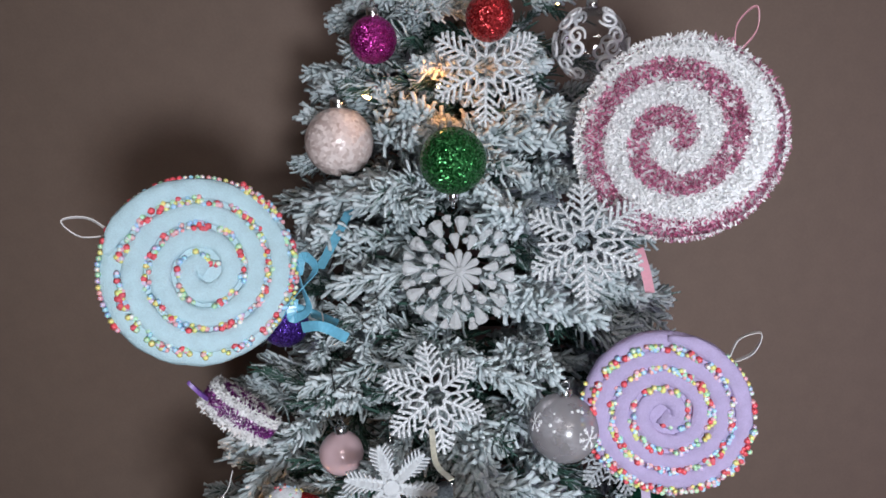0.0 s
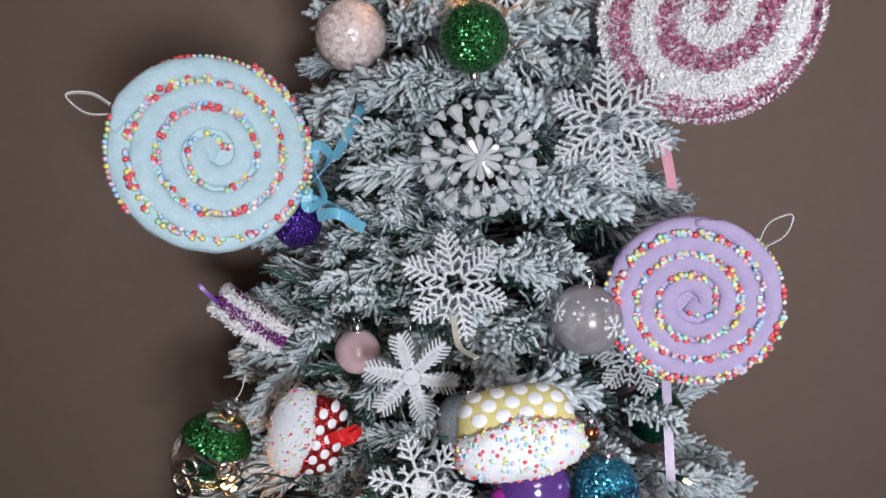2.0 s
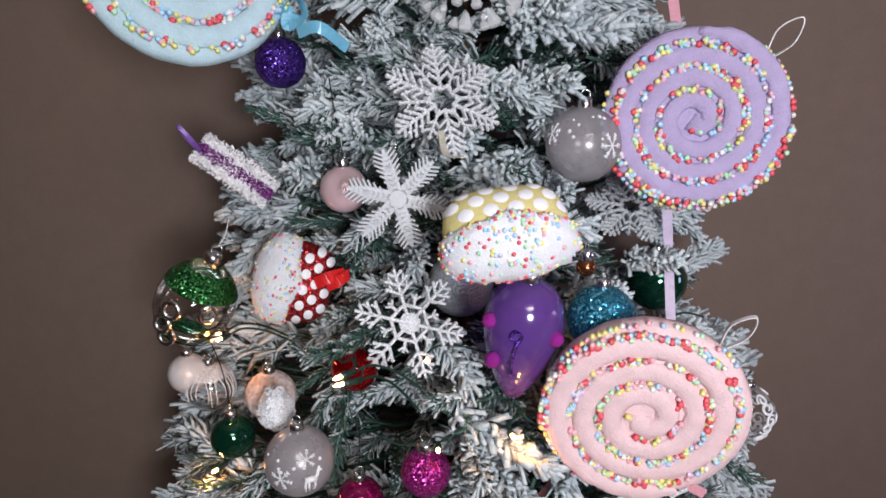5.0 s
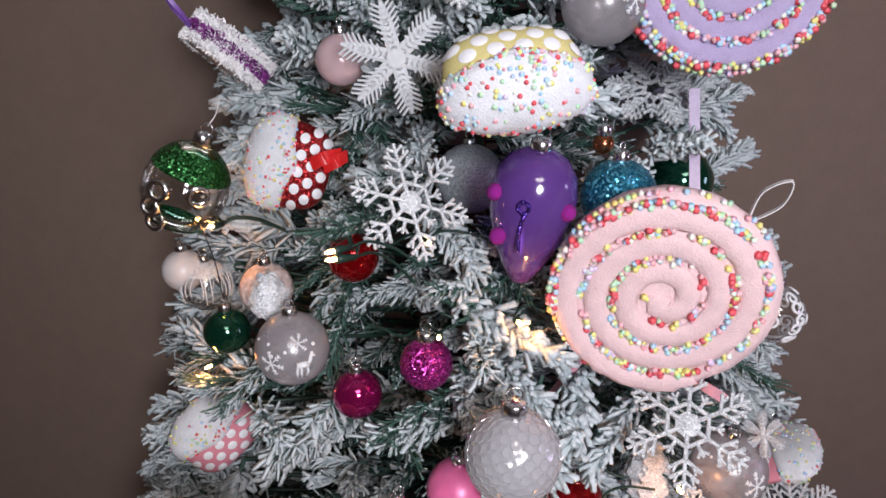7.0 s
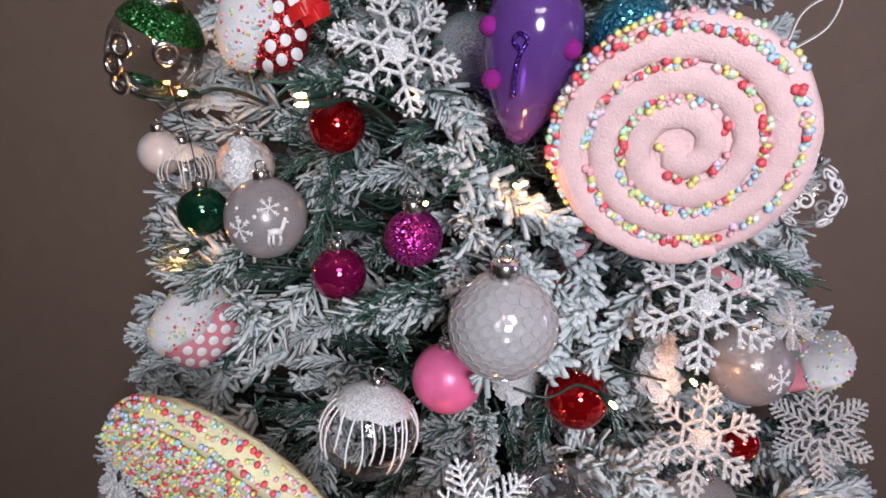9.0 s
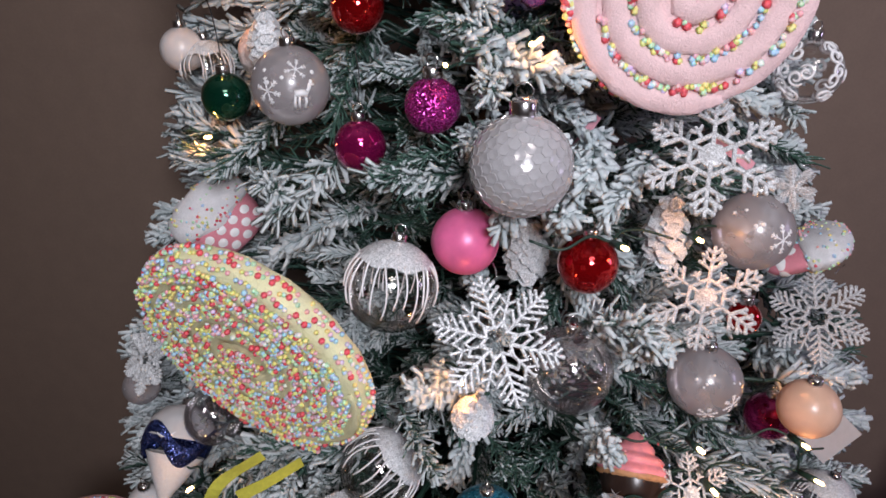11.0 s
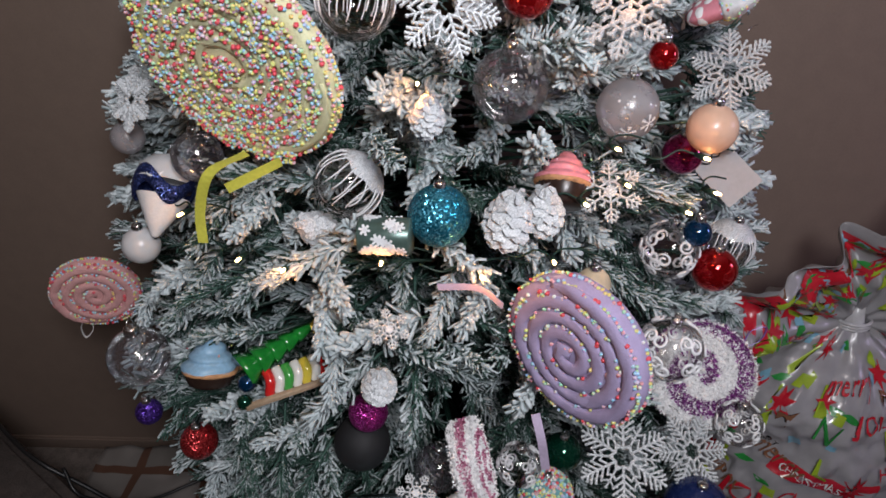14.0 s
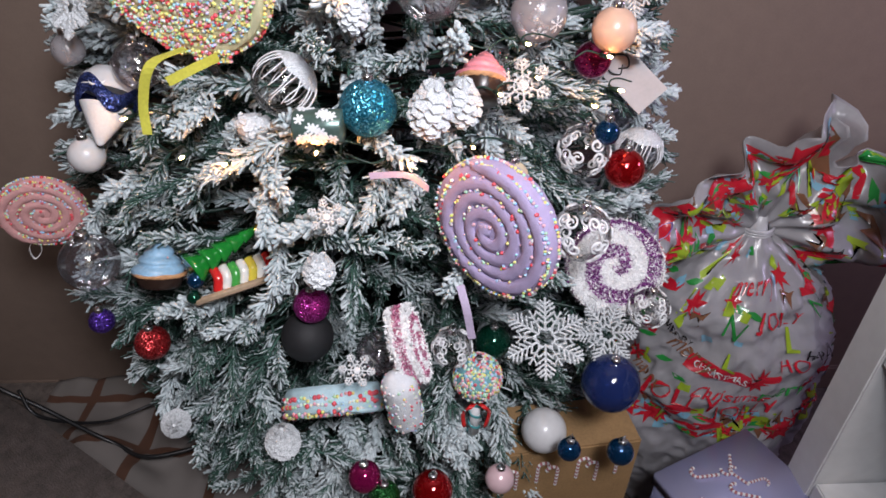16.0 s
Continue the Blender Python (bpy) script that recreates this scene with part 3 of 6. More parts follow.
def lollipop(place, R, normal, label, colour, roll=0.0, turns=3.2, thick=0.03, loop=None, loop_colour=None, stick=None, bow=None, dense=1.0, hand=1, bead_r=0.0029, wide=0.3, rim_rows=1, coil=0.42):
    """A soft lollipop ornament: a rolled coil of plush with beads glued in its groove and round its rim."""
    root = empty("lollipop_ornament", place, facing(place, normal, roll), label, "lollipop ornament", HANG)
    h = thick / 2
    bm = bmesh.new()
    lathe(bm, [(0, -h), (R * 0.9, -h), (R * 0.97, -h * 0.7), (R, 0), (R * 0.97, h * 0.5), (R * 0.9, h * 0.62), (0, h * 0.62)], 72)
    for v in bm.verts:
        v.co += Vector((v.co.x, v.co.y, 0)) * 0.02 * noise.noise(v.co * 60) + Vector((0, 0, 0.001)) * noise.noise(v.co * 90)
    part("disc", bm, colour, root)
    pts, pitch = spiral(R * 0.93, turns, hand=hand)
    bm = bmesh.new()
    path = [Vector((x, y, h * 0.62 + 0.0012 * noise.noise(Vector((x, y, 0)) * 70))) for x, y, _ in pts]
    tube(bm, path, pitch * coil, 12, lambda t: min(1.0, 0.3 + (1 - t) * 25))
    for v in bm.verts:
        v.co.z = h * 0.62 + (v.co.z - h * 0.62) * 0.5
        v.co += Vector((noise.noise(v.co * 240), noise.noise(v.co * 240 + Vector((9, 0, 0))), noise.noise(v.co * 240 + Vector((0, 9, 0))))) * 0.0017
    part("plush_coil", bm, colour, root)
    bm = bmesh.new()
    groove = []
    for x, y, a in pts:
        q = math.hypot(x, y) or 1e-6
        k = (q + pitch / 2) / q
        if q + pitch / 2 < R * 0.99:
            groove.append((x * k, y * k))
    length = sum(math.dist(a, b) for a, b in zip(groove, groove[1:]))
    scatter(bm, groove, pitch * wide, int(length / 0.0034 * (2.6 if dense > 1.2 else 1.55) * dense), bead_r, h * 0.62 + pitch * (0.12 if dense > 1.2 else 0.05), pale=dense > 1.2)
    if dense > 1.2:
        for _ in range(60):
            q, a = R * 0.13 * math.sqrt(RNG.random()), RNG.uniform(0, 6.283)
            bead(bm, Vector((q * math.cos(a), q * math.sin(a), h * 0.62 + pitch * 0.2)), bead_r, pick_bead())
    part("groove_trim", bm, BEADS, root, "small foam beads in many colours")["kind"] = "stuff"
    bm = bmesh.new()
    rows = max(1, round(rim_rows))
    for row in range(rows):
        z0 = thick * (0.2 if rows == 1 else 0.26 - 0.42 * row / (rows - 1))
        skip = RNG.uniform(0, 6.283)
        for k in range(int(6.283 * R / (bead_r * 1.75))):
            a = k * bead_r * 1.75 / R + RNG.uniform(-0.01, 0.01)
            if RNG.random() < 0.12 or (rows == 1 and math.sin(a + skip) < -0.55):
                continue
            z = z0 + RNG.gauss(0, 0.03) * thick
            q = R * (1.01 - 0.32 * (z / thick) ** 2)
            kind = pick_bead()
            bead(bm, Vector((q * math.cos(a), q * math.sin(a), z)), bead_r * (1.2 if kind == 0 else 0.92), kind)
    part("rim_trim", bm, BEADS, root)["kind"] = "stuff"
    if loop is not None:
        ribbon_loop(root, radians(loop), R, loop_colour or WHITE_SATIN)
    if stick:
        a, ln, col = stick
        d = Vector((math.cos(radians(a)), math.sin(radians(a)), 0))
        bm = bmesh.new()
        tube(bm, [d * R * 0.95, d * (R + ln)], 0.0042, 10)
        st = part("stick", bm, col[0], root, "striped lollipop stick")
        bm = bmesh.new()
        s = d.orthogonal().normalized()
        u = d.cross(s)
        tube(bm, [d * (R * 0.95 + ln * i / 40) + (s * math.cos(i * 0.55) + u * math.sin(i * 0.55)) * 0.0036 for i in range(41)], 0.0012, 4)
        part("stripe", bm, col[1], st)
    if bow:
        a, col = bow
        d = Vector((math.cos(radians(a)), math.sin(radians(a)), 0))
        s = Vector((-d.y, d.x, 0))
        bm = bmesh.new()
        c = d * (R + 0.006) + Vector((0, 0, 0.004))
        for k in (-1, 1):
            ribbon(bm, smooth_path([c, c + s * k * 0.02 + d * 0.008 + Vector((0, 0, 0.008)), c + s * k * 0.03 - d * 0.004, c + s * k * 0.012 - d * 0.006]), 0.009, ((0, 0, 1), d))
            ribbon(bm, smooth_path([c, c + s * k * 0.02 - d * 0.012 + Vector((0, 0, 0.005)), c + s * k * 0.034 - d * 0.02]), 0.008, ((0, 0, 1), s))
        part("bow", bm, col, root, "satin ribbon bow", smooth=False)
    keep_clear(place, R * 0.95)
    return root


def tinsel_lollipop(place, R, normal, label, colour, roll=0.0, thick=0.04, loop=None, loop_colour=None, turns=2.2, hand=1, count=15000, rim_share=0.22):
    """A lollipop ornament wound of white and coloured tinsel."""
    root = empty("tinsel_lollipop", place, facing(place, normal, roll), label, "lollipop ornament", HANG)
    h = thick / 2
    bm = bmesh.new()
    lathe(bm, [(0, -h), (R * 0.85, -h), (R * 0.96, -h * 0.6), (R * 0.96, h * 0.4), (R * 0.85, h * 0.8), (0, h * 0.85)], 64)
    part("disc", bm, WHITE_MATT, root)
    for name, want, material in (("white_tinsel", 0, TINSEL_WHITE), ("coloured_tinsel", 1, colour)):
        verts, faces = [], []
        rr = random.Random(5 + want)
        for _ in range(count):
            q, a = R * math.sqrt(rr.random()), rr.uniform(0, 6.2832)
            rim = rr.random() < rim_share
            if rim:
                q = R * 0.97
                z = rr.uniform(-h, h)
                n = Vector((math.cos(a), math.sin(a), z / h * 0.5))
            else:
                z = h * (0.95 - 0.5 * (q / R) ** 6)
                n = Vector((math.cos(a) * q / R * 0.3, math.sin(a) * q / R * 0.3, 1))
            band = (q / R * turns - hand * a / 6.2832) % 1.0
            if (1 if (band < 0.47 if not rim else abs(z) < 0.36 * h) else 0) != want:
                continue
            p = Vector((q * math.cos(a), q * math.sin(a), z))
            d = (n.normalized() + Vector((rr.uniform(-1, 1), rr.uniform(-1, 1), rr.uniform(-1, 1))) * 1.5).normalized()
            s = d.cross(Vector((rr.uniform(-1, 1), rr.uniform(-1, 1), rr.uniform(-1, 1)))).normalized() * rr.uniform(0.0005, 0.0009)
            ln = rr.uniform(0.0022, 0.0052)
            bend = Vector((rr.uniform(-1, 1), rr.uniform(-1, 1), rr.uniform(-1, 1))) * ln * 0.25
            i = len(verts)
            verts += [p - s, p + s, p + d * ln * 0.5 + s + bend, p + d * ln * 0.5 - s + bend, p + d * ln + s * 0.6, p + d * ln - s * 0.6]
            faces += [(i, i + 1, i + 2, i + 3), (i + 3, i + 2, i + 4, i + 5)]
        me = bpy.data.meshes.new(name)
        me.from_pydata(verts, [], faces)
        me.materials.append(material)
        ob = new(name, me)
        ob.parent = root
        ob["kind"] = "stuff"
    if loop is not None:
        ribbon_loop(root, radians(loop), R, loop_colour or WHITE_SATIN)
    keep_clear(place, R * 0.95)
    return root


def frosting_profile(r, h, rings=4):
    out = []
    for i in range(rings * 6 + 1):
        t = i / (rings * 6)
        q = r * (1 - t) ** 0.75 * (0.9 + 0.13 * abs(math.sin(math.pi * t * rings)))
        out.append((max(q, 0.0), h * t))
    out[-1] = (0.0, h)
    return out


def cupcake(place, r, axis, label, cup, frosting, beads=0, cup_h=0.9, top_h=0.95):
    """A cupcake ornament: pleated cup, swirled icing, sprinkles. axis: from the cup to the icing."""
    root = empty("cupcake_ornament", place, facing(place, axis), label, "cupcake ornament", HANG)
    bm = bmesh.new()
    ch = r * cup_h
    lathe(bm, [(0, -ch), (r * 0.68, -ch), (r * 0.74, -ch * 0.9), (r * 0.93, -ch * 0.1), (r * 0.9, 0.0), (0, 0)], 48, wave=lambda a, i: 1 + 0.025 * math.cos(24 * a))
    part("cup", bm, cup, root)
    bm = bmesh.new()
    lathe(bm, [(r * 0.6, -0.1 * r), (r * 0.98, 0.0)] + frosting_profile(r * 1.04, r * top_h), 36, wave=lambda a, i: 1 + 0.05 * math.sin(a + i * 0.55) + 0.02 * math.sin(5 * a))
    part("icing", bm, frosting, root, "swirled icing")
    bm = bmesh.new()
    lathe(bm, [(r * 0.9, -0.16 * r), (r * 1.0, -0.1 * r), (r * 1.0, -0.01 * r), (r * 0.9, 0.03 * r)], 36, wave=lambda a, i: 1 + 0.02 * math.sin(7 * a))
    part("cake_edge", bm, PASTRY, root, "golden cake edge")
    bm = bmesh.new()
    for _ in range(beads):
        a, t = RNG.uniform(0, 6.283), RNG.random() ** 0.8
        q = r * 1.03 * math.cos(t * 1.5) ** 0.6
        bead(bm, Vector((q * math.cos(a), q * math.sin(a), r * top_h * (0.1 + 0.87 * math.sin(t * 1.5)))), r * RNG.uniform(0.03, 0.05), pick_bead())
    part("sprinkle_trim", bm, BEADS, root, "foam bead sprinkles")["kind"] = "stuff"
    keep_clear(place, r * 1.05)
    return root


def plush_cupcake(place, size, normal, towards, label, cup, beads=150, thick=0.5, bow=None, tall=1.0):
    """A stuffed flat cupcake ornament in its local x-y plane, icing at +y, which lies along towards: dotted cup, lumpy white icing with beads."""
    way = facing(place, normal).to_3x3().inverted() @ Vector(towards)
    root = empty("cupcake_ornament", place, facing(place, normal, math.degrees(math.atan2(-way.x, way.y))), label, "cupcake ornament", HANG)
    r, t = size, size * thick

    def cushion(outline, depth, lumps, n=64):
        """A pillow over an outline r(angle) about the origin."""
        bm = bmesh.new()
        prof = [(0.0, 1.0), (0.3, 0.97), (0.55, 0.86), (0.75, 0.68), (0.9, 0.42), (0.98, 0.18), (1.0, 0.0)]
        prof = prof + [(q, -h) for q, h in prof[-2::-1]]
        lathe(bm, prof, n)
        for v in bm.verts:
            a = math.atan2(v.co.y, v.co.x)
            x, y = outline(a)
            q = math.hypot(v.co.x, v.co.y)
            p = Vector((x * q, y * q, v.co.z * depth))
            v.co = p * (1 + lumps * noise.noise(p * 70) + 0.5 * lumps * noise.noise(p * 190))
        bmesh.ops.recalc_face_normals(bm, faces=bm.faces)
        return bm

    def cup_line(a):
        c, s = math.cos(a), math.sin(a)
        k = (abs(c) ** 3.2 + abs(s) ** 3.2) ** (-1 / 3.2)
        return r * 0.92 * k * c * (1 + 0.1 * s), r * tall * (0.62 * k * s - 0.28)

    def icing_line(a):
        c, s = math.cos(a), math.sin(a)
        k = (abs(c) ** 2.3 + abs(s) ** 2.3) ** (-1 / 2.3)
        return r * 1.04 * k * c, r * tall * (0.58 * k * s + 0.3 + (0.06 * math.sin(5 * a) if s < 0 else 0.0))

    part("cup", cushion(cup_line, t * 0.82, 0.0), cup, root, "polka-dotted cup")
    bm = cushion(icing_line, t, 0.05)
    heads = [[v.co.copy() for v in f.verts] for f in bm.faces if f.calc_area() > 2e-6]
    part("icing", bm, WHITE_PLUSH, root, "white plush icing")
    rim = [Vector(cup_line(k * math.pi / 60)) for k in range(120)]

    def lift(x, y):
        """How high the cup's pillow stands over (x, y)."""
        a = math.atan2(y, x)
        edge = min(rim, key=lambda e: abs((math.atan2(e.y, e.x) - a + math.pi) % (2 * math.pi) - math.pi))
        return t * 0.82 * math.sqrt(max(0.0, 1 - (math.hypot(x, y) / edge.length) ** 2.2))

    for row in range(3):
        for k in range(6):
            x, y = r * (-0.84 + 0.36 * k - 0.18 * (row % 2)), r * tall * (-0.26 - 0.24 * row)
            if lift(x, y) < t * 0.3:
                continue
            for side in (1, -1):
                bm = bmesh.new()
                mid = bm.verts.new((x, y, side * (lift(x, y) + 0.0012)))
                ring = []
                for q in (0.07, 0.115):
                    ring.append([])
                    for j in range(14):
                        px, py = x + q * r * math.cos(j * 0.4488), y + q * r * 0.9 * math.sin(j * 0.4488)
                        ring[-1].append(bm.verts.new((px, py, side * (lift(px, py) + (0.0012 if q < 0.1 else 0.0004)))))
                for j in range(14):
                    i = (j + 1) % 14
                    bm.faces.new((mid, ring[0][j], ring[0][i]))
                    bm.faces.new((ring[0][j], ring[1][j], ring[1][i], ring[0][i]))
                bmesh.ops.recalc_face_normals(bm, faces=bm.faces)
                part("polka_dot", bm, WHITE_PRINT, root)
    bm = bmesh.new()
    for _ in range(2 * beads):
        corner = RNG.choice(heads)
        p = corner[0].lerp(corner[1], RNG.random()).lerp(corner[2].lerp(corner[-1], RNG.random()), RNG.random())
        bead(bm, p * 1.002, r * RNG.uniform(0.026, 0.044), pick_bead())
    part("sprinkle_trim", bm, BEADS, root, "small foam bead sprinkles")["kind"] = "stuff"
    if bow:
        bm = bmesh.new()
        for k in (0.0, 0.25):
            ribbon(bm, smooth_path([(r * 0.1, -r * (0.5 + k), t), (r * 0.3, -r * (0.75 + k), t * 1.3), (r * 0.45, -r * (1.05 + k * 0.5), t)]), 0.012, ((1, 0.4, 0), (1, 0.2, 0.3)))
        part("ribbon", bm, bow, root, "red satin ribbon", smooth=False)
    keep_clear(place, r * 0.98)
    return root


def popsicle(place, r, length, axis, label):
    """A round-ended white bar rolled in fine beads."""
    root = empty("popsicle_ornament", place, facing(place, axis), label, "popsicle ornament", HANG)
    bm = bmesh.new()
    lathe(bm, [(r * math.sin(a), -length / 2 - r * math.cos(a)) for a in [k * math.pi / 12 for k in range(7)]] + [(r * math.sin(a), length / 2 - r * math.cos(a)) for a in [k * math.pi / 12 for k in range(6, 13)]], 32)
    for v in bm.verts:
        v.co *= 1 + 0.05 * noise.noise(v.co * 110)
    part("bar", bm, WHITE_PLUSH, root)
    bm = bmesh.new()
    for _ in range(230):
        a, z = RNG.uniform(0, 6.283), RNG.uniform(-length / 2 - r * 0.7, length / 2 + r * 0.7)
        over = max(0.0, abs(z) - length / 2)
        q = math.sqrt(max(0.0, r * r - over * over))
        bead(bm, Vector((q * math.cos(a), q * math.sin(a), z)), r * RNG.uniform(0.05, 0.1), RNG.choices(range(7), (0.16, 0.16, 0.06, 0.12, 0.08, 0.36, 0.06))[0])
    part("sprinkle_trim", bm, BEADS, root, "fine foam bead sprinkles")["kind"] = "stuff"
    for k in (-1, 0, 1):
        keep_clear(Vector(place) + Vector(axis).normalized() * length * 0.45 * k, r)
    return root


def pinecone(place, r, axis, label, material=None, rows=8, length=2.4):
    """A white pine cone of overlapping scales."""
    root = empty("pinecone_ornament", place, facing(place, axis), label, "pinecone ornament", HANG)
    ln = r * length
    for i in range(rows):
        t = i / (rows - 1)
        q = r * math.sin(math.pi * (0.18 + 0.74 * t)) ** 0.8
        n = max(4, int(8 * q / r))
        for k in range(n):
            a = 2 * math.pi * (k + 0.5 * (i % 2)) / n
            bm = bmesh.new()
            d = Vector((math.cos(a), math.sin(a), 0))
            s = Vector((-d.y, d.x, 0))
            b = Vector((0, 0, ln * (t - 0.5))) + d * q * 0.3
            e = Vector((0, 0, ln * (t - 0.5) - ln * 0.16)) + d * q
            w, up = r * 0.46, Vector((0, 0, r * 0.07))
            v = [bm.verts.new(p) for p in (b - s * w * 0.5 + up, b + s * w * 0.5 + up, (b + e) / 2 + s * w + up, e + s * w * 0.5, e - s * w * 0.5, (b + e) / 2 - s * w + up, (b + e) / 2 - up * 2)]
            bm.faces.new((v[0], v[1], v[2], v[3], v[4], v[5]))
            for x in range(6):
                bm.faces.new((v[(x + 1) % 6], v[x], v[6]))
            part("scale", bm, material or WHITE_GLIT, root, smooth=False)
    bm = bmesh.new()
    lathe(bm, ball_profile(r * 0.55, 8, length * 0.75), 12)
    part("core", bm, material or WHITE_MATT, root)
    keep_clear(place, r * 1.1)
    return root


def hanging_ribbon(pts, width, material, label, across=((1, 0, 0), (1, 0, 0.2))):
    bm = bmesh.new()
    ribbon(bm, smooth_path(pts), width, across)
    return tagged(part("ribbon", bm, material, smooth=False), label, "ribbon", HANG)


def bulb(place, out=(0, -1, 0.3), lit=0.0):
    """A small warm fairy light in its green socket."""
    root = empty("fairy_light", place, facing(place, out), "lit warm white fairy light in a green socket", "fairy light", "fairy lights on the tree")
    bm = bmesh.new()
    lathe(bm, [(0.0016, 0.0), (0.0019, 0.004), (0.0017, 0.008), (0.0, 0.011)], 10)
    part("bulb", bm, BULB, root, "glowing warm bulb")
    bm = bmesh.new()
    lathe(bm, [(0.0, -0.016), (0.0026, -0.016), (0.0034, -0.004), (0.0036, 0.001), (0.0, 0.001)], 10)
    part("socket", bm, WIRE, root)
    bm = bmesh.new()
    tube(bm, smooth_path([(0, 0, -0.016), (0.012, 0.006, -0.024), (0.034, 0.004, -0.03), (0.062, -0.006, -0.034)]), 0.0012, 5)
    tube(bm, smooth_path([(0, 0, -0.016), (-0.014, 0.004, -0.026), (-0.034, -0.006, -0.033), (-0.058, 0.002, -0.04)]), 0.0012, 5)
    part("wire", bm, WIRE, root)
    if lit:
        lamp("bulb_glow", "POINT", Vector(place) + Vector(out).normalized() * 0.02, Vector(place) + Vector(out), lit, 0.004, (1.0, 0.38, 0.10))


WHITE_SATIN = plain("white_satin", (0.75, 0.73, 0.72), 0.3, scale=300, vary=0.1)
TINSEL_WHITE = plain("white_tinsel", (0.96, 0.96, 0.97), 0.4, 0.0, scale=900, vary=0.06, bump=0, island=True)

TINSEL_PINK = plain("pink_tinsel", (0.56, 0.07, 0.24), 0.3, 0.15, scale=900, vary=0.5, bump=0, island=True, second=(0.82, 0.34, 0.50))
TINSEL_PURPLE = plain("purple_tinsel", (0.16, 0.015, 0.18), 0.3, 0.2, scale=900, vary=0.5, bump=0, island=True, second=(0.42, 0.08, 0.42))
PLUSH = dict(rough=0.95, spec=0.15, scale=700, vary=0.09, bump=1.0)
BLUE_PLUSH = plain("pale_blue_plush", (0.47, 0.65, 0.71), **PLUSH)
LILAC_PLUSH = plain("lilac_plush", (0.45, 0.38, 0.59), **PLUSH)
PINK_PLUSH = plain("pale_pink_plush", (0.80, 0.58, 0.59), **PLUSH)
ROSE_PLUSH = plain("rose_plush", (0.68, 0.36, 0.35), **PLUSH)
YELLOW_PLUSH = plain("pale_yellow_plush", (0.74, 0.73, 0.46), **PLUSH)
WHITE_PLUSH = plain("white_plush", (0.72, 0.74, 0.77), **PLUSH)
BLUE_SATIN = plain("light_blue_satin", (0.14, 0.42, 0.58), 0.25, scale=300, vary=0.12)
LILAC_SATIN = plain("lilac_satin", (0.55, 0.46, 0.62), 0.28, scale=300, vary=0.12)
PINK_SATIN = plain("pink_satin", (0.78, 0.38, 0.45), 0.3, scale=300, vary=0.12)
YELLOW_SATIN = plain("olive_yellow_satin", (0.50, 0.48, 0.07), 0.28, scale=300, vary=0.15)
RED_SATIN = plain("red_satin", (0.62, 0.02, 0.02), 0.3, scale=300, vary=0.15)
CREAM = plain("cream_satin", (0.66, 0.64, 0.52), 0.35, scale=300)
PURPLE_SATIN = plain("purple_satin", (0.22, 0.10, 0.42), 0.35, scale=300)
G_MAGENTA = glitter("magenta_glitter", (0.42, 0.012, 0.20))
G_RED = glitter("red_glitter", (0.48, 0.012, 0.015))
G_GREEN = glitter("green_glitter", (0.006, 0.11, 0.018), 700)
G_TEAL = glitter("teal_glitter", (0.01, 0.28, 0.45), 620, light=(0.16, 0.62, 0.82), rare=2.6)
G_PURPLE = glitter("purple_glitter", (0.07, 0.02, 0.28))
S_RED = plain("shiny_red", (0.42, 0.005, 0.008), 0.07, 0.75, scale=60, vary=0.12, bump=0.02, coat=0.6)
S_WINE = plain("shiny_magenta", (0.40, 0.012, 0.13), 0.07, 0.75, scale=60, vary=0.12, bump=0.02, coat=0.6)
S_GREEN = plain("shiny_green", (0.004, 0.07, 0.04), 0.08, 0.7, scale=60, vary=0.12, bump=0.02, coat=0.6)
S_BLUE = plain("shiny_blue", (0.004, 0.05, 0.14), 0.08, 0.7, scale=60, vary=0.12, bump=0.02, coat=0.6)
PEARL = plain("pink_pearl", (0.66, 0.47, 0.50), 0.25, 0.12, scale=80, vary=0.06, bump=0.03)
PINK_PAINT = plain("brushed_pink", (0.80, 0.16, 0.36), 0.35, 0.1, scale=60, vary=0.18, bump=0.15)
PALE_SPECK = glitter("pale_specks", (0.95, 0.74, 0.69), 260, 0.0, 0.35, (0.86, 0.75, 0.72), 1.0)
MILKY = clear("milky_glass", (0.9, 0.9, 0.92), 0.14, 0.08, 0.5, (0.62, 0.62, 0.64), 0.15)
PEACH = clear("peach_glass", (0.95, 0.8, 0.7), 0.05, 0.2, 0.82, (0.80, 0.52, 0.38), 0.35)
WHITE_GLASS = clear("white_frosted_glass", (0.9, 0.9, 0.9), 0.05, 0.2, 0.85, (0.68, 0.68, 0.69), 0.32)
GREY_GLASS = glitter("grey_frost", (0.36, 0.42, 0.46), 900, 0.05, 0.35, (0.55, 0.60, 0.64), 1.0)
PURPLE_GLASS = clear("purple_glass", (0.45, 0.25, 0.7), 0.1, 0.1, 0.5, (0.19, 0.08, 0.38), 0.15)
BLUE_GLASS = clear("blue_glass", (0.15, 0.2, 0.45), 0.1, 0.06, 0.72, (0.012, 0.025, 0.11), 0.1)
IRIS = clear("iridescent_glass", (0.97, 0.98, 1.0), 0.09, 0.03, 0.02, (0.7, 0.6, 0.7), 0.15)
YELLOW_CLOTH = plain("yellow_felt", (0.66, 0.58, 0.24), 0.9, scale=500, vary=0.08, bump=0.5)
PINK_CLOTH = plain("pink_felt", (0.66, 0.24, 0.30), 0.9, scale=500, vary=0.08, bump=0.5)
CHOC = plain("dark_chocolate", (0.03, 0.016, 0.012), 0.3, scale=100, vary=0.3, bump=0.2)
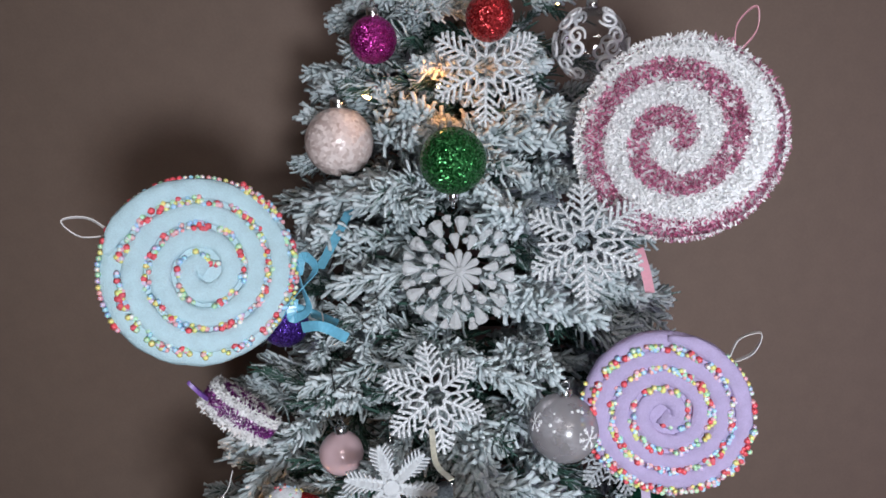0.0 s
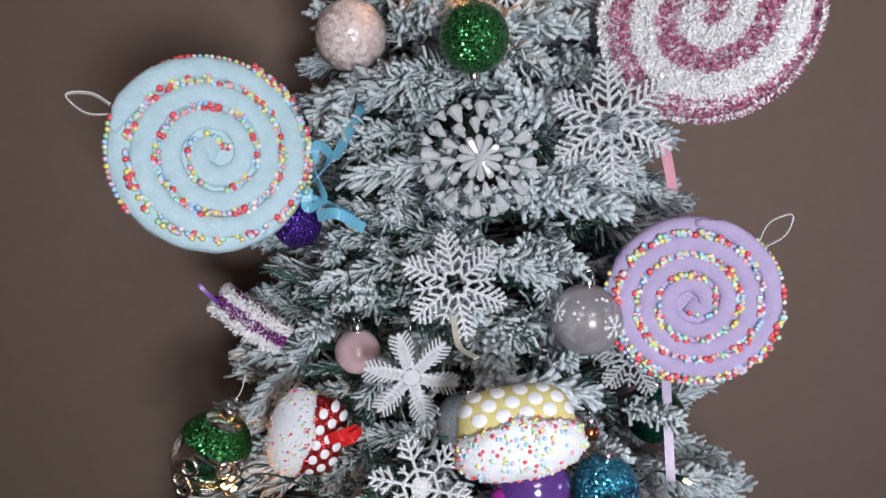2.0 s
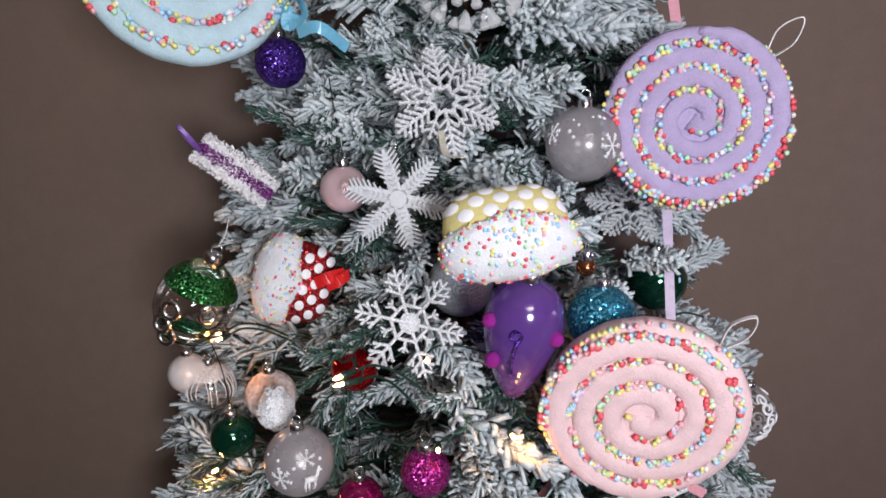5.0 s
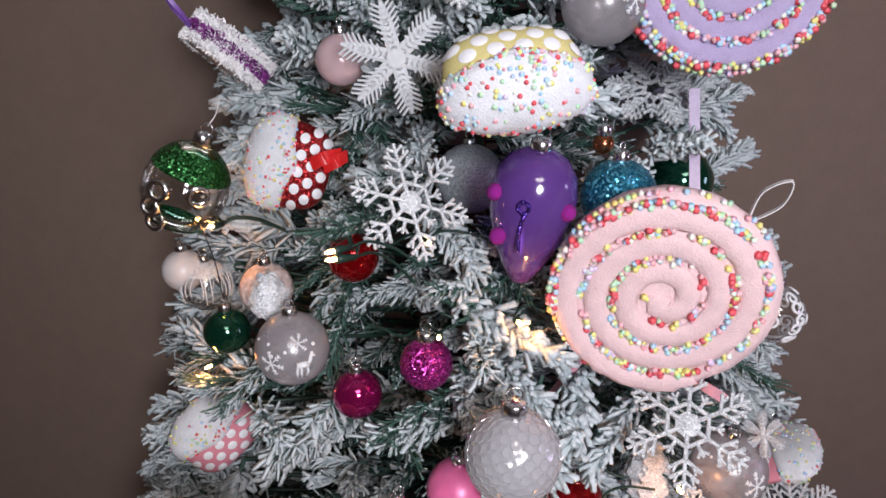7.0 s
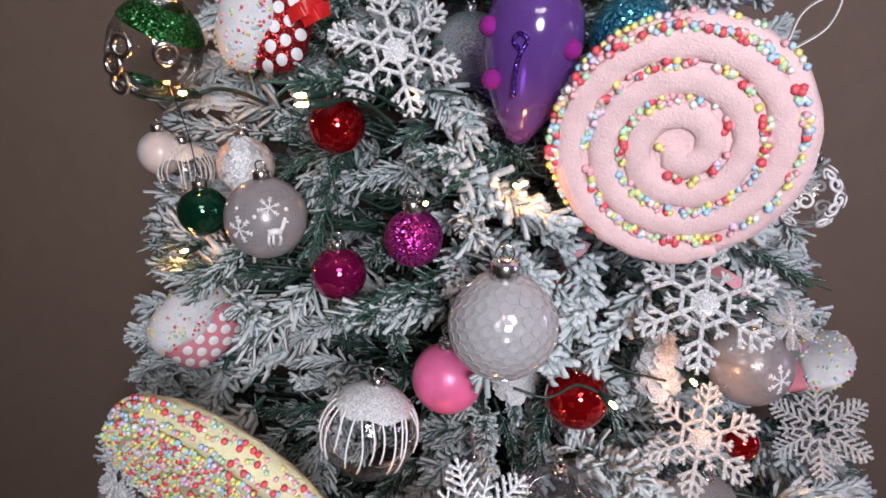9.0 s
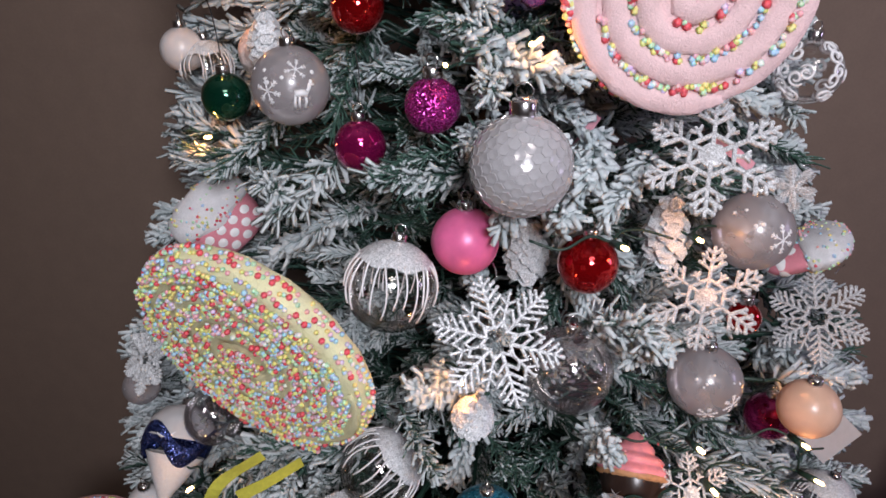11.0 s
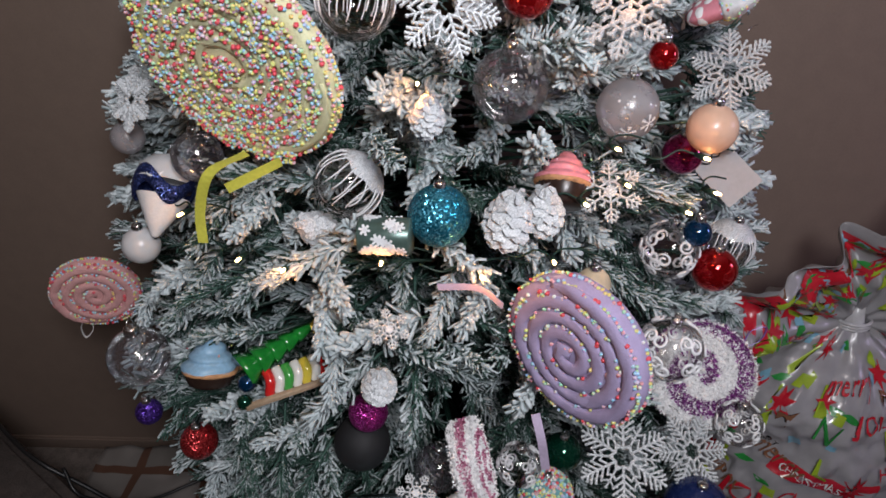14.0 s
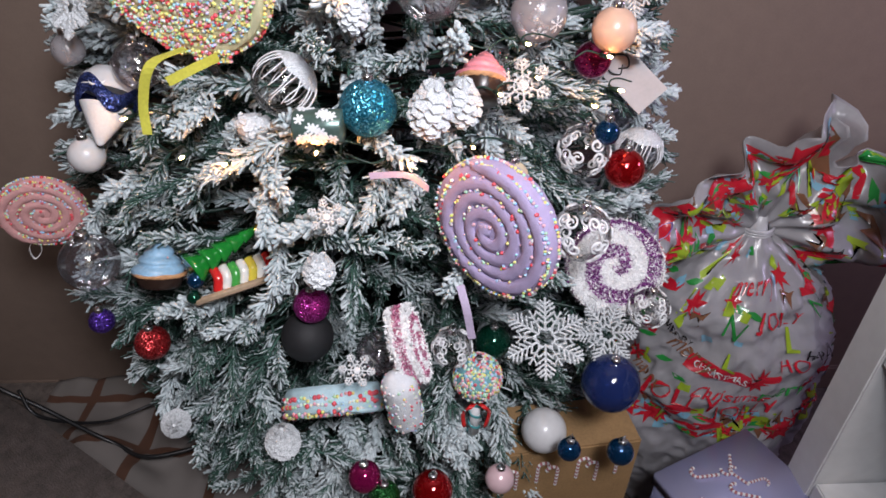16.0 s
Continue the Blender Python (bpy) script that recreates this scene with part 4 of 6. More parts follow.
PASTRY = plain("pastry", (0.55, 0.28, 0.13), 0.6, scale=200, vary=0.3, bump=0.3)
PINK_ICING = plain("pink_icing", (0.78, 0.28, 0.32), 0.35, scale=200, vary=0.15, bump=0.3)
BLUE_ICING = plain("blue_icing", (0.28, 0.48, 0.66), 0.4, scale=200, vary=0.15, bump=0.3)
KRAFT = plain("kraft_paper", (0.30, 0.18, 0.08), 0.8, scale=260, vary=0.15, bump=0.3)

# lollipops, largest first
lollipop((-0.219, 0.594, 1.553), 0.0854, (0.420, -0.868, 0.264), "round pale blue plush lollipop ornament with beaded spiral", BLUE_PLUSH, 20, 3.4, loop=132, stick=(-48, 0.05, (BLUE_SATIN, WHITE_SATIN)), bow=(-36, BLUE_SATIN), wide=0.3)
tinsel_lollipop((0.213, 0.620, 1.670), 0.0917, (-0.429, -0.898, 0.100), "round pink and white tinsel lollipop ornament", TINSEL_PINK, 10, loop=52, loop_colour=PINK_SATIN)
lollipop((0.206, 0.579, 1.423), 0.0763, (-0.230, -0.968, 0.097), "round lilac plush lollipop ornament with beaded spiral", LILAC_PLUSH, 200, 3.7, loop=-155, wide=0.34, dense=1.15, rim_rows=1)
lollipop((0.156, 0.492, 1.195), 0.0837, (-0.156, -0.981, -0.116), "round pale pink plush lollipop ornament with beaded spiral", PINK_PLUSH, 150, 3.4, thick=0.034, loop=-100, wide=0.26)
lollipop((-0.167, 0.445, 0.921), 0.1081, (-0.375, -0.866, -0.331), "round pale yellow lollipop ornament thickly covered in beads", YELLOW_PLUSH, 0, 5.0, thick=0.034, dense=1.5, wide=0.75, bead_r=0.0022, rim_rows=2.6, coil=0.3)
lollipop((0.168, 0.355, 0.658), 0.0841, (-0.729, -0.683, -0.040), "round lilac plush lollipop ornament with beaded rim", LILAC_PLUSH, 40, 4.2, thick=0.04, dense=0.32, wide=0.3, rim_rows=2.4, coil=0.46, bead_r=0.0023)
tinsel_lollipop((0.380, 0.512, 0.486), 0.0728, (-0.118, -0.781, 0.613), "round purple and white tinsel lollipop ornament", TINSEL_PURPLE, 0, 0.03, loop=40, loop_colour=PURPLE_SATIN, turns=1.6, count=10000)
lollipop((-0.483, 0.624, 0.518), 0.0615, (0.234, -0.960, -0.153), "small round rose plush lollipop ornament with beads", ROSE_PLUSH, 30, 3.6, thick=0.03, loop=215, dense=0.7, rim_rows=2, bead_r=0.002)
lollipop((-0.033, 0.368, 0.363), 0.0691, (0.071, -0.739, -0.670), "pale blue plush lollipop ornament seen edge on, beaded rim", BLUE_PLUSH, 0, 3.2, thick=0.045, rim_rows=2.6)
tinsel_lollipop((-0.233, 0.715, 1.358), 0.0440, (0.56, 0.33, 0.75), "purple and white tinsel candy ornament seen edge on", TINSEL_PURPLE, 0, 0.032, loop=100, loop_colour=PURPLE_SATIN, count=9000, rim_share=0.6)
tinsel_lollipop((0.069, 0.354, 0.483), 0.0506, (0.948, 0.018, 0.319), "pink and white tinsel lollipop ornament seen edge on", TINSEL_PINK, 0, 0.03, count=8000, rim_share=0.55)

# glittered and shiny baubles
ball((-0.069, 0.692, 1.764), 0.0233, G_MAGENTA, "magenta glitter bauble on a flocked branch")
ball((0.041, 0.624, 1.777), 0.0213, G_RED, "red glitter bauble in front of a snowflake")
ball((0.009, 0.608, 1.652), 0.0303, G_GREEN, "dark green glitter bauble hung upside down", tilt=(180, 0), size=0.9)
ball((-0.113, 0.740, 1.662), 0.0372, PALE_SPECK, "pale blush bauble with crystal specks", size=1.4, tilt=(0, 0), lumps=0.03)
ball((-0.170, 0.691, 1.471), 0.0251, G_PURPLE, "dark purple glitter bauble behind a branch")
ball((-0.103, 0.624, 1.356), 0.0224, PEARL, "pale pink pearl bauble on a black thread", string=0.07)
ball((0.129, 0.543, 1.255), 0.0304, G_TEAL, "bright teal glitter bauble among flocked branches")
ball((0.010, 0.714, 1.228), 0.0371, GREY_GLASS, "grey blue frosted bauble behind a cupcake")
ball((0.243, 0.754, 1.217), 0.0363, S_GREEN, "dark green shiny bauble behind a lilac ribbon")
ball((-0.099, 0.608, 1.178), 0.0242, S_RED, "shiny red bauble reflecting a fairy light")
ball((-0.091, 0.547, 1.068), 0.0227, S_WINE, "shiny magenta bauble on a black thread", string=0.05)
ball((-0.027, 0.538, 1.105), 0.0232, G_MAGENTA, "magenta glitter bauble with open cap", size=1.3)
ball((-0.231, 0.615, 1.096), 0.0230, S_GREEN, "dark green shiny bauble on a black thread", string=0.08)
ball((-0.192, 0.631, 1.135), 0.0265, PALE_SPECK, "pale blush bauble half hidden in branches", string=0.0)
ball((0.108, 0.521, 0.973), 0.0263, S_RED, "shiny dark red glass bauble on a branch")
ball((0.002, 0.504, 0.999), 0.0286, PINK_PAINT, "bright pink brushed bauble below a milky one", size=1.1)
bubble_ball((0.043, 0.441, 1.083), 0.0364, MILKY, "large milky white bauble pressed into round facets")
ball((0.025, 0.415, 0.778), 0.0320, G_TEAL, "bright teal glitter bauble among flocked branches")
ball((0.316, 0.578, 0.779), 0.0246, S_WINE, "shiny magenta glass bauble on a branch")
ball((0.316, 0.510, 0.839), 0.0269, PEACH, "peach bauble lit from behind by a fairy light")
ball((0.375, 0.541, 0.637), 0.0285, S_RED, "shiny dark red glass bauble on a branch")
ball((-0.058, 0.414, 0.500), 0.0242, G_MAGENTA, "small magenta glitter bauble")
ball((-0.285, 0.431, 0.422), 0.0239, G_RED, "small red glitter bauble")
ball((0.196, 0.450, 0.396), 0.0263, S_GREEN, "small shiny green bauble")
ball((0.278, 0.394, 0.263), 0.0346, WHITE_GLASS, "white frosted bauble turned cap forward", tilt=(75, 0))
ball((0.355, 0.373, 0.385), 0.0415, BLUE_GLASS, "large clear dark blue bauble")
ball((0.296, 0.323, 0.306), 0.0168, S_BLUE, "small shiny blue bauble")
ball((0.378, 0.336, 0.281), 0.0198, S_BLUE, "small shiny blue bauble")
ball((0.198, 0.305, 0.269), 0.0208, PEARL, "pale pink pearl bauble low on the tree")
ball((0.010, 0.286, 0.308), 0.0220, S_WINE, "small shiny magenta bauble")
ball((0.036, 0.276, 0.279), 0.0214, G_GREEN, "small green glitter bauble")
ball((0.102, 0.289, 0.270), 0.0282, S_RED, "shiny dark red glass bauble on a branch")
ball((-0.375, 0.488, 0.414), 0.0181, G_PURPLE, "small dark purple glitter bauble")
ball((-0.069, 0.420, 0.440), 0.0360, plain("black_matt", (0.012, 0.012, 0.014), 0.7, scale=100), "matt black bauble deep in the branches", cap=False)
ball((-0.302, 0.693, 1.130), 0.0227, WHITE_GLASS, "pale frosted bauble at the tree's side")
ball((-0.358, 0.584, 0.782), 0.0201, FROST, "small frosted bauble at the tree's side")
ball((-0.349, 0.534, 0.659), 0.0233, WHITE_GLASS, "small pale frosted bauble at the tree's side")

ball((0.121, 0.579, 1.291), 0.0090, plain("copper", (0.35, 0.13, 0.06), 0.2, 0.9, scale=80), "small copper bauble deep in the branches")
ball((0.200, 0.449, 0.675), 0.0194, plain("cream_paint", (0.62, 0.52, 0.36), 0.5, scale=80), "cream bauble half hidden in branches")
ball((0.266, 0.564, 0.901), 0.0160, S_RED, "shiny red bauble half hidden behind a snowflake")
ball((0.338, 0.532, 0.696), 0.0171, S_BLUE, "small shiny blue bauble behind a scrolled one")

# printed, scrolled and snow-capped baubles
frosted_ball((0.115, 0.590, 1.401), 0.0330, "grey frosted bauble printed with white snowflakes", [(305, 4, 0.36), (200, 20, 0.3)], dots=9)
frosted_ball((-0.143, 0.534, 1.121), 0.0321, "grey frosted bauble printed with snowflakes and a deer", [(252, 2, 0.34), (296, 32, 0.28)], True, dots=6)
frosted_ball((0.249, 0.540, 0.999), 0.0340, "grey frosted bauble printed with a white snowflake", [(292, 8, 0.36)], dots=5)
frosted_ball((0.227, 0.529, 0.852), 0.0340, "grey frosted bauble printed with two snowflakes", [(300, -8, 0.3), (262, -28, 0.28)], dots=6)
swirl_ball((0.157, 0.744, 1.764), 0.0391, "clear bauble with raised white scrolls", 3)
swirl_ball((0.315, 0.548, 0.661), 0.0362, "clear bauble with dense white scrolls", 5)
swirl_ball((0.286, 0.406, 0.618), 0.0367, "clear bauble with loose white scrolls", 8)
swirl_ball((0.128, 0.378, 0.454), 0.0272, "clear bauble with white painted scrolls", 9)
swirl_ball((0.421, 0.453, 0.455), 0.0297, "clear bauble with white scrolls at the tree's side", 10)
swirl_ball((0.298, 0.608, 1.124), 0.0283, "clear bauble with white feathered print", 11)
snowcap_ball((-0.056, 0.466, 0.974), 0.0376, "clear bauble with white snow cap and drips", (-12, 10))
snowcap_ball((-0.073, 0.469, 0.783), 0.0376, "clear bauble with white snow cap and drips, tipped over", (-10, 50))
snowcap_ball((0.426, 0.629, 0.622), 0.0357, "clear bauble with white snow cap at the tree's side", (0, 10))
snowcap_ball((-0.279, 0.694, 1.112), 0.0280, "frosted bauble with white drips at the tree's side", (0, 0))
CLEAR_BALLS = [
    ball((0.093, 0.479, 0.892), 0.0378, IRIS, "clear iridescent glass bauble among branches"),
    ball((-0.351, 0.463, 0.538), 0.0380, IRIS, "clear iridescent bauble filled with glints", size=1.4),
    ball((-0.260, 0.543, 0.778), 0.0304, IRIS, "clear iridescent bauble behind a painted drop"),
    ball((0.030, 0.379, 0.444), 0.0303, IRIS, "clear glass bauble beside a tinsel lollipop"),
]


def glint_fill(root, r, seed):
    """Loose curled shreds of film, added inside a clear bauble to stand in for glints in its glass."""
    rr = random.Random(seed)
    film = plain("glint_film", (0.72, 0.66, 0.78), 0.12, 0.7, scale=90, vary=0.3, bump=0, island=True, second=(0.80, 0.84, 0.72))
    bm = bmesh.new()
    for _ in range(34):
        p = Vector((rr.gauss(0, 1), rr.gauss(0, 1), rr.gauss(-0.4, 0.8))).normalized() * r * rr.uniform(0.3, 0.88)
        d = Vector((rr.gauss(0, 1), rr.gauss(0, 1), rr.gauss(0, 1))).normalized() * r * 0.2
        ribbon(bm, smooth_path([p, (p + d) * 0.95, (p + d * 1.4).lerp(p, 0.3) * 0.9], 3), 0.0022, (d.orthogonal(), d.cross(p)), 0.0004)
    part("glint_fill", bm, film, root, "curled film shreds standing in for glints", smooth=False)["kind"] = "stuff"


for k, clear_ball in enumerate(CLEAR_BALLS):
    glint_fill(clear_ball, 0.029, 40 + k)

# snowflakes
snowflake((0.040, 0.648, 1.735), 0.0548, (0.039, -0.998, 0.045), "white glittered plastic snowflake")
snowflake((0.128, 0.597, 1.580), 0.0573, (-0.341, -0.898, 0.278), "white glittered plastic snowflake with fern arms", roll=8)
crystal_flake((0.015, 0.611, 1.548), 0.0529, (0.125, -0.950, 0.287), "clear acrylic snowflake of drops and beads")
snowflake((-0.008, 0.569, 1.442), 0.0513, (0.248, -0.840, 0.482), "white glittered plastic snowflake with fern arms", roll=3)
snowflake((-0.047, 0.551, 1.362), 0.0448, (0.162, -0.987, 0.017), "flat white snowflake with broad leaf arms", "leaf", roll=15, material=plain("grey_white_card", (0.54, 0.57, 0.59), 0.6, scale=300, vary=0.06))
snowflake((-0.040, 0.560, 1.245), 0.0521, (0.200, -0.904, 0.378), "white glittered plastic snowflake with ring centre", "ring", roll=12)
snowflake((0.187, 0.681, 1.324), 0.0483, (-0.051, -0.613, 0.789), "white glittered plastic snowflake lying on a branch", "fern", roll=20)
snowflake((0.187, 0.488, 1.080), 0.0532, (-0.283, -0.663, 0.693), "white glittered plastic snowflake with ring centre", "ring", roll=5)
snowflake((0.029, 0.350, 0.996), 0.0427, (0.073, -0.823, 0.563), "white glittered plastic snowflake with fern arms", roll=15)
snowflake((0.202, 0.493, 0.958), 0.0476, (-0.486, -0.542, 0.686), "white glittered plastic snowflake with ring centre", "ring", roll=14)
snowflake((0.374, 0.640, 0.863), 0.0526, (-0.608, -0.621, 0.494), "silver white glittered snowflake at the tree's side", roll=25)
snowflake((0.257, 0.392, 0.455), 0.0587, (-0.103, -0.518, 0.849), "white plastic snowflake with fern arms", "fern", roll=5)
snowflake((0.355, 0.423, 0.434), 0.0502, (0.193, -0.593, 0.782), "white plastic snowflake turned aside", "fern", roll=20)
snowflake((-0.025, 0.377, 0.661), 0.0234, (0.192, -0.575, 0.795), "small thick white snowflake on a twig", "ring", material=WHITE_MATT)
snowflake((0.005, 0.317, 0.475), 0.0237, (0.142, -0.419, 0.897), "small thick white snowflake on a twig", "ring", roll=10, material=WHITE_MATT)
snowflake((0.200, 0.443, 0.795), 0.0349, (-0.334, -0.654, 0.679), "white plastic snowflake behind a cupcake", "ring", roll=20)
snowflake((-0.322, 0.543, 0.846), 0.0376, (-0.532, -0.711, 0.460), "white glittered snowflake at the tree's side", "fern", roll=12)
snowflake((0.271, 0.532, 1.041), 0.0204, (-0.766, -0.505, 0.398), "white glittered leaf snowflake behind a bauble", "leaf", roll=30)

# cupcakes
plush_cupcake((0.038, 0.470, 1.353), 0.0500, (0.03, -0.80, 0.60), (0.06, 0.4, -1), "plush cupcake ornament with yellow dotted cup hung upside down", YELLOW_CLOTH, 240, 0.6, tall=0.8)
plush_cupcake((-0.160, 0.632, 1.262), 0.0440, (0.18, -0.95, 0.22), (-1, 0, 0.25), "plush cupcake ornament with red dotted glitter cup on its side", G_RED, 150, 0.55, bow=RED_SATIN)
plush_cupcake((-0.268, 0.640, 0.962), 0.0450, (0.35, -0.88, 0.30), (-0.6, 0, 0.7), "plush cupcake ornament with pink dotted cup", PINK_CLOTH, 110, 0.5)
plush_cupcake((0.347, 0.640, 0.942), 0.0480, (-0.46, 0.19, 0.90), (0.84, -0.28, 0.48), "plush cupcake ornament with pink dotted cup at the tree's side", PINK_CLOTH, 100, 0.4)
cupcake((0.157, 0.472, 0.789), 0.0320, (0.15, 0.7, 0.8), "cupcake ornament with pink icing in dark chocolate cup", CHOC, PINK_ICING, 20, 0.8, 1.15)
cupcake((-0.262, 0.459, 0.524), 0.0345, (0.05, 0.5, 1.0), "cupcake ornament with pale blue icing on pastry", CHOC, BLUE_ICING, 14, 0.6, 1.35)
popsicle((0.062, 0.308, 0.428), 0.0225, 0.062, (-0.14, -0.10, 0.985), "white plush popsicle ornament rolled in fine beads")

# pine cones
pinecone((0.060, 0.587, 0.959), 0.0233, (0.05, -0.2, 1), "white glittered pinecone hanging below a bauble")
pinecone((0.175, 0.534, 1.004), 0.0217, (0.0, -0.1, 1), "white glittered pinecone hung on a branch")
pinecone((0.094, 0.396, 0.792), 0.0256, (0.1, -0.3, 1), "white glittered pinecone hung on a branch")
pinecone((0.130, 0.419, 0.789), 0.0220, (-0.1, -0.3, 1), "white glittered pinecone beside another")
pinecone((-0.116, 0.470, 0.729), 0.0211, (-0.5, -0.6, 0.7), "white glittered pinecone hung on a branch")
pinecone((-0.035, 0.352, 0.609), 0.0197, (0.05, -0.3, 1), "white glittered pinecone hung on a branch")
pinecone((-0.100, 0.325, 0.343), 0.0244, (0.1, -0.3, 1), "white glittered pinecone low on the tree")
pinecone((-0.269, 0.396, 0.294), 0.0214, (0.2, -0.6, 0.6), "white glittered pinecone low on the tree")
pinecone((0.013, 0.428, 0.882), 0.0177, (0.1, -0.4, 0.9), "white pinecone lit by a fairy light")
pinecone((-0.173, 0.578, 1.155), 0.0188, (0.1, -0.4, 0.9), "white glittered pinecone half hidden in branches")


# single pieces
def egg_ornament(place, r, label):
    root = empty("egg_ornament", place, pose(*place, 8, 6, 0), label, "glass ornament", HANG)
    bm = bmesh.new()
    lathe(bm, [(r * q, r * z) for q, z in ((0.0, -2.15), (0.25, -2.0), (0.52, -1.55), (0.8, -0.9), (0.97, -0.2), (1.0, 0.25), (0.9, 0.75), (0.65, 1.1), (0.3, 1.28), (0.0, 1.3))], 40)
    part("shell", bm, PURPLE_GLASS, root)
    for k, (lon, lat) in enumerate(((3.6, 0.35), (5.5, 0.15), (3.9, -0.6))):
        bm = bmesh.new()
        lathe(bm, ball_profile(r * 0.2, 8), 14, Matrix.Translation(Vector((math.cos(lon), math.sin(lon), lat)) * r))
        part("pompom", bm, plain("magenta_fuzz", (0.26, 0.008, 0.22), 0.95, scale=900, vary=0.3, bump=1.0), root, "magenta fuzzy pompom")
    bm = bmesh.new()
    pts = [Vector((r * 1.02 * math.cos(a), r * 1.02 * math.sin(a), z * r)) for a, z in ((4.45, 0.1), (4.3, 0.25), (4.4, 0.4), (4.55, 0.3), (4.45, 0.0), (4.42, -0.4), (4.45, -0.8))]
    tube(bm, smooth_path(pts), 0.0016, 6)
    part("glitter_scroll", bm, G_PURPLE, root)
    cap_and_hook(root, r * 1.28, 1.3)
    keep_clear(place, r)
    keep_clear(Vector(place) - Vector((0, 0, r)), r * 0.8)


egg_ornament((0.059, 0.532, 1.253), 0.0345, "tall purple glass drop ornament with magenta pompoms")


def jar_ornament(place, r, label):
    """Clear glass pear-shaped ornament with a green glitter collar and glass rings."""
    root = empty("glass_jar_ornament", place, pose(*place, 0, 26, 0), label, "glass ornament", HANG)
    bm = bmesh.new()
    lathe(bm, [(r * q, r * z) for q, z in ((0.0, -1.12), (0.4, -1.06), (0.75, -0.82), (0.97, -0.35), (1.0, 0.1), (0.9, 0.52), (0.66, 0.86), (0.36, 1.06), (0.26, 1.15))], 40)
    part("shell", bm, GLASS, root)
    bm = bmesh.new()
    lathe(bm, [(r * q, r * z) for q, z in ((0.93, 0.46), (0.91, 0.53), (0.8, 0.71), (0.67, 0.87), (0.5, 1.0))], 40)
    part("glitter_collar", bm, G_GREEN, root, "green glitter collar")
    # added green bowl paints the dark reflection in the bottom of the glass
    bm = bmesh.new()
    lathe(bm, [(0.0, -1.14 * r), (0.41 * r, -1.08 * r), (0.6 * r, -0.97 * r), (0.7 * r, -0.89 * r)], 40)
    part("base", bm, S_GREEN, root, "dark green bowl standing in for a reflection")
    for lon, z in ((4.45, 0.05), (5.3, 0.25), (4.3, -0.42), (4.4, -0.8)):
        bm = bmesh.new()
        q = r * 1.02 * math.sqrt(1 - 0.8 * z * z)
        c = Vector((math.cos(lon) * q, math.sin(lon) * q, z * r))
        m = facing(c, (math.cos(lon), math.sin(lon), 0))
        tube(bm, [m @ Vector((0.21 * r * math.cos(a), 0.21 * r * math.sin(a), 0)) for a in [k * 0.4488 for k in range(14)]], 0.07 * r, 6, closed=True)
        part("glass_ring", bm, SILVER, root, "silver rhinestone ring")
    cap_and_hook(root, r * 1.2, 1.4, 0.03, WHITE_SATIN)
    keep_clear(place, r * 1.1)


jar_ornament((-0.262, 0.637, 1.238), 0.0400, "clear glass ornament with green glitter collar and rings")


def drop_ornament(place, r, label):
    root = empty("drop_ornament", place, pose(*place, -40, 10, 0), label, "glass ornament", HANG)
    prof = [(0.0, -1.7), (0.12, -1.62), (0.5, -0.95), (0.85, -0.3), (1.0, 0.2), (0.92, 0.65), (0.6, 1.0), (0.25, 1.12)]
    bm = bmesh.new()
    lathe(bm, [(r * q, r * z) for q, z in prof[4:]], 40)
    part("upper_shell", bm, WHITE_GLASS, root)
    bm = bmesh.new()
    lathe(bm, [(r * q, r * z) for q, z in prof[:4]], 40)
    part("lower_shell", bm, WHITE_MATT, root, "white painted point")
    bm = bmesh.new()
    lathe(bm, [(r * q, r * z) for q, z in ((0.845, -0.3), (0.95, -0.2), (1.03, 0.1), (1.02, 0.28), (0.99, 0.3))], 40)
    for v in bm.verts:
        v.co.z += 0.3 * r * math.cos(3 * math.atan2(v.co.y, v.co.x))
    part("glitter_band", bm, glitter("navy_glitter", (0.02, 0.04, 0.17)), root, "dark blue glitter band")
    bm = bmesh.new()
    tube(bm, [wrapped(r * 0.99, (4.5, 0.45), r * (0.05 + 0.045 * a) * math.cos(a), r * (0.05 + 0.045 * a) * math.sin(a)) for a in [k * 0.4 for k in range(20)]], 0.055 * r, 5)
    part("scroll", bm, WHITE_PRINT, root, "white painted scroll")
    cap_and_hook(root, r * 1.1, 1.2)
    keep_clear(place, r * 1.1)
    keep_clear(Vector(place) - Vector((0, 0, r)), r * 0.7)


drop_ornament((-0.313, 0.556, 0.728), 0.0370, "pointed glass drop ornament with dark blue band and scroll")


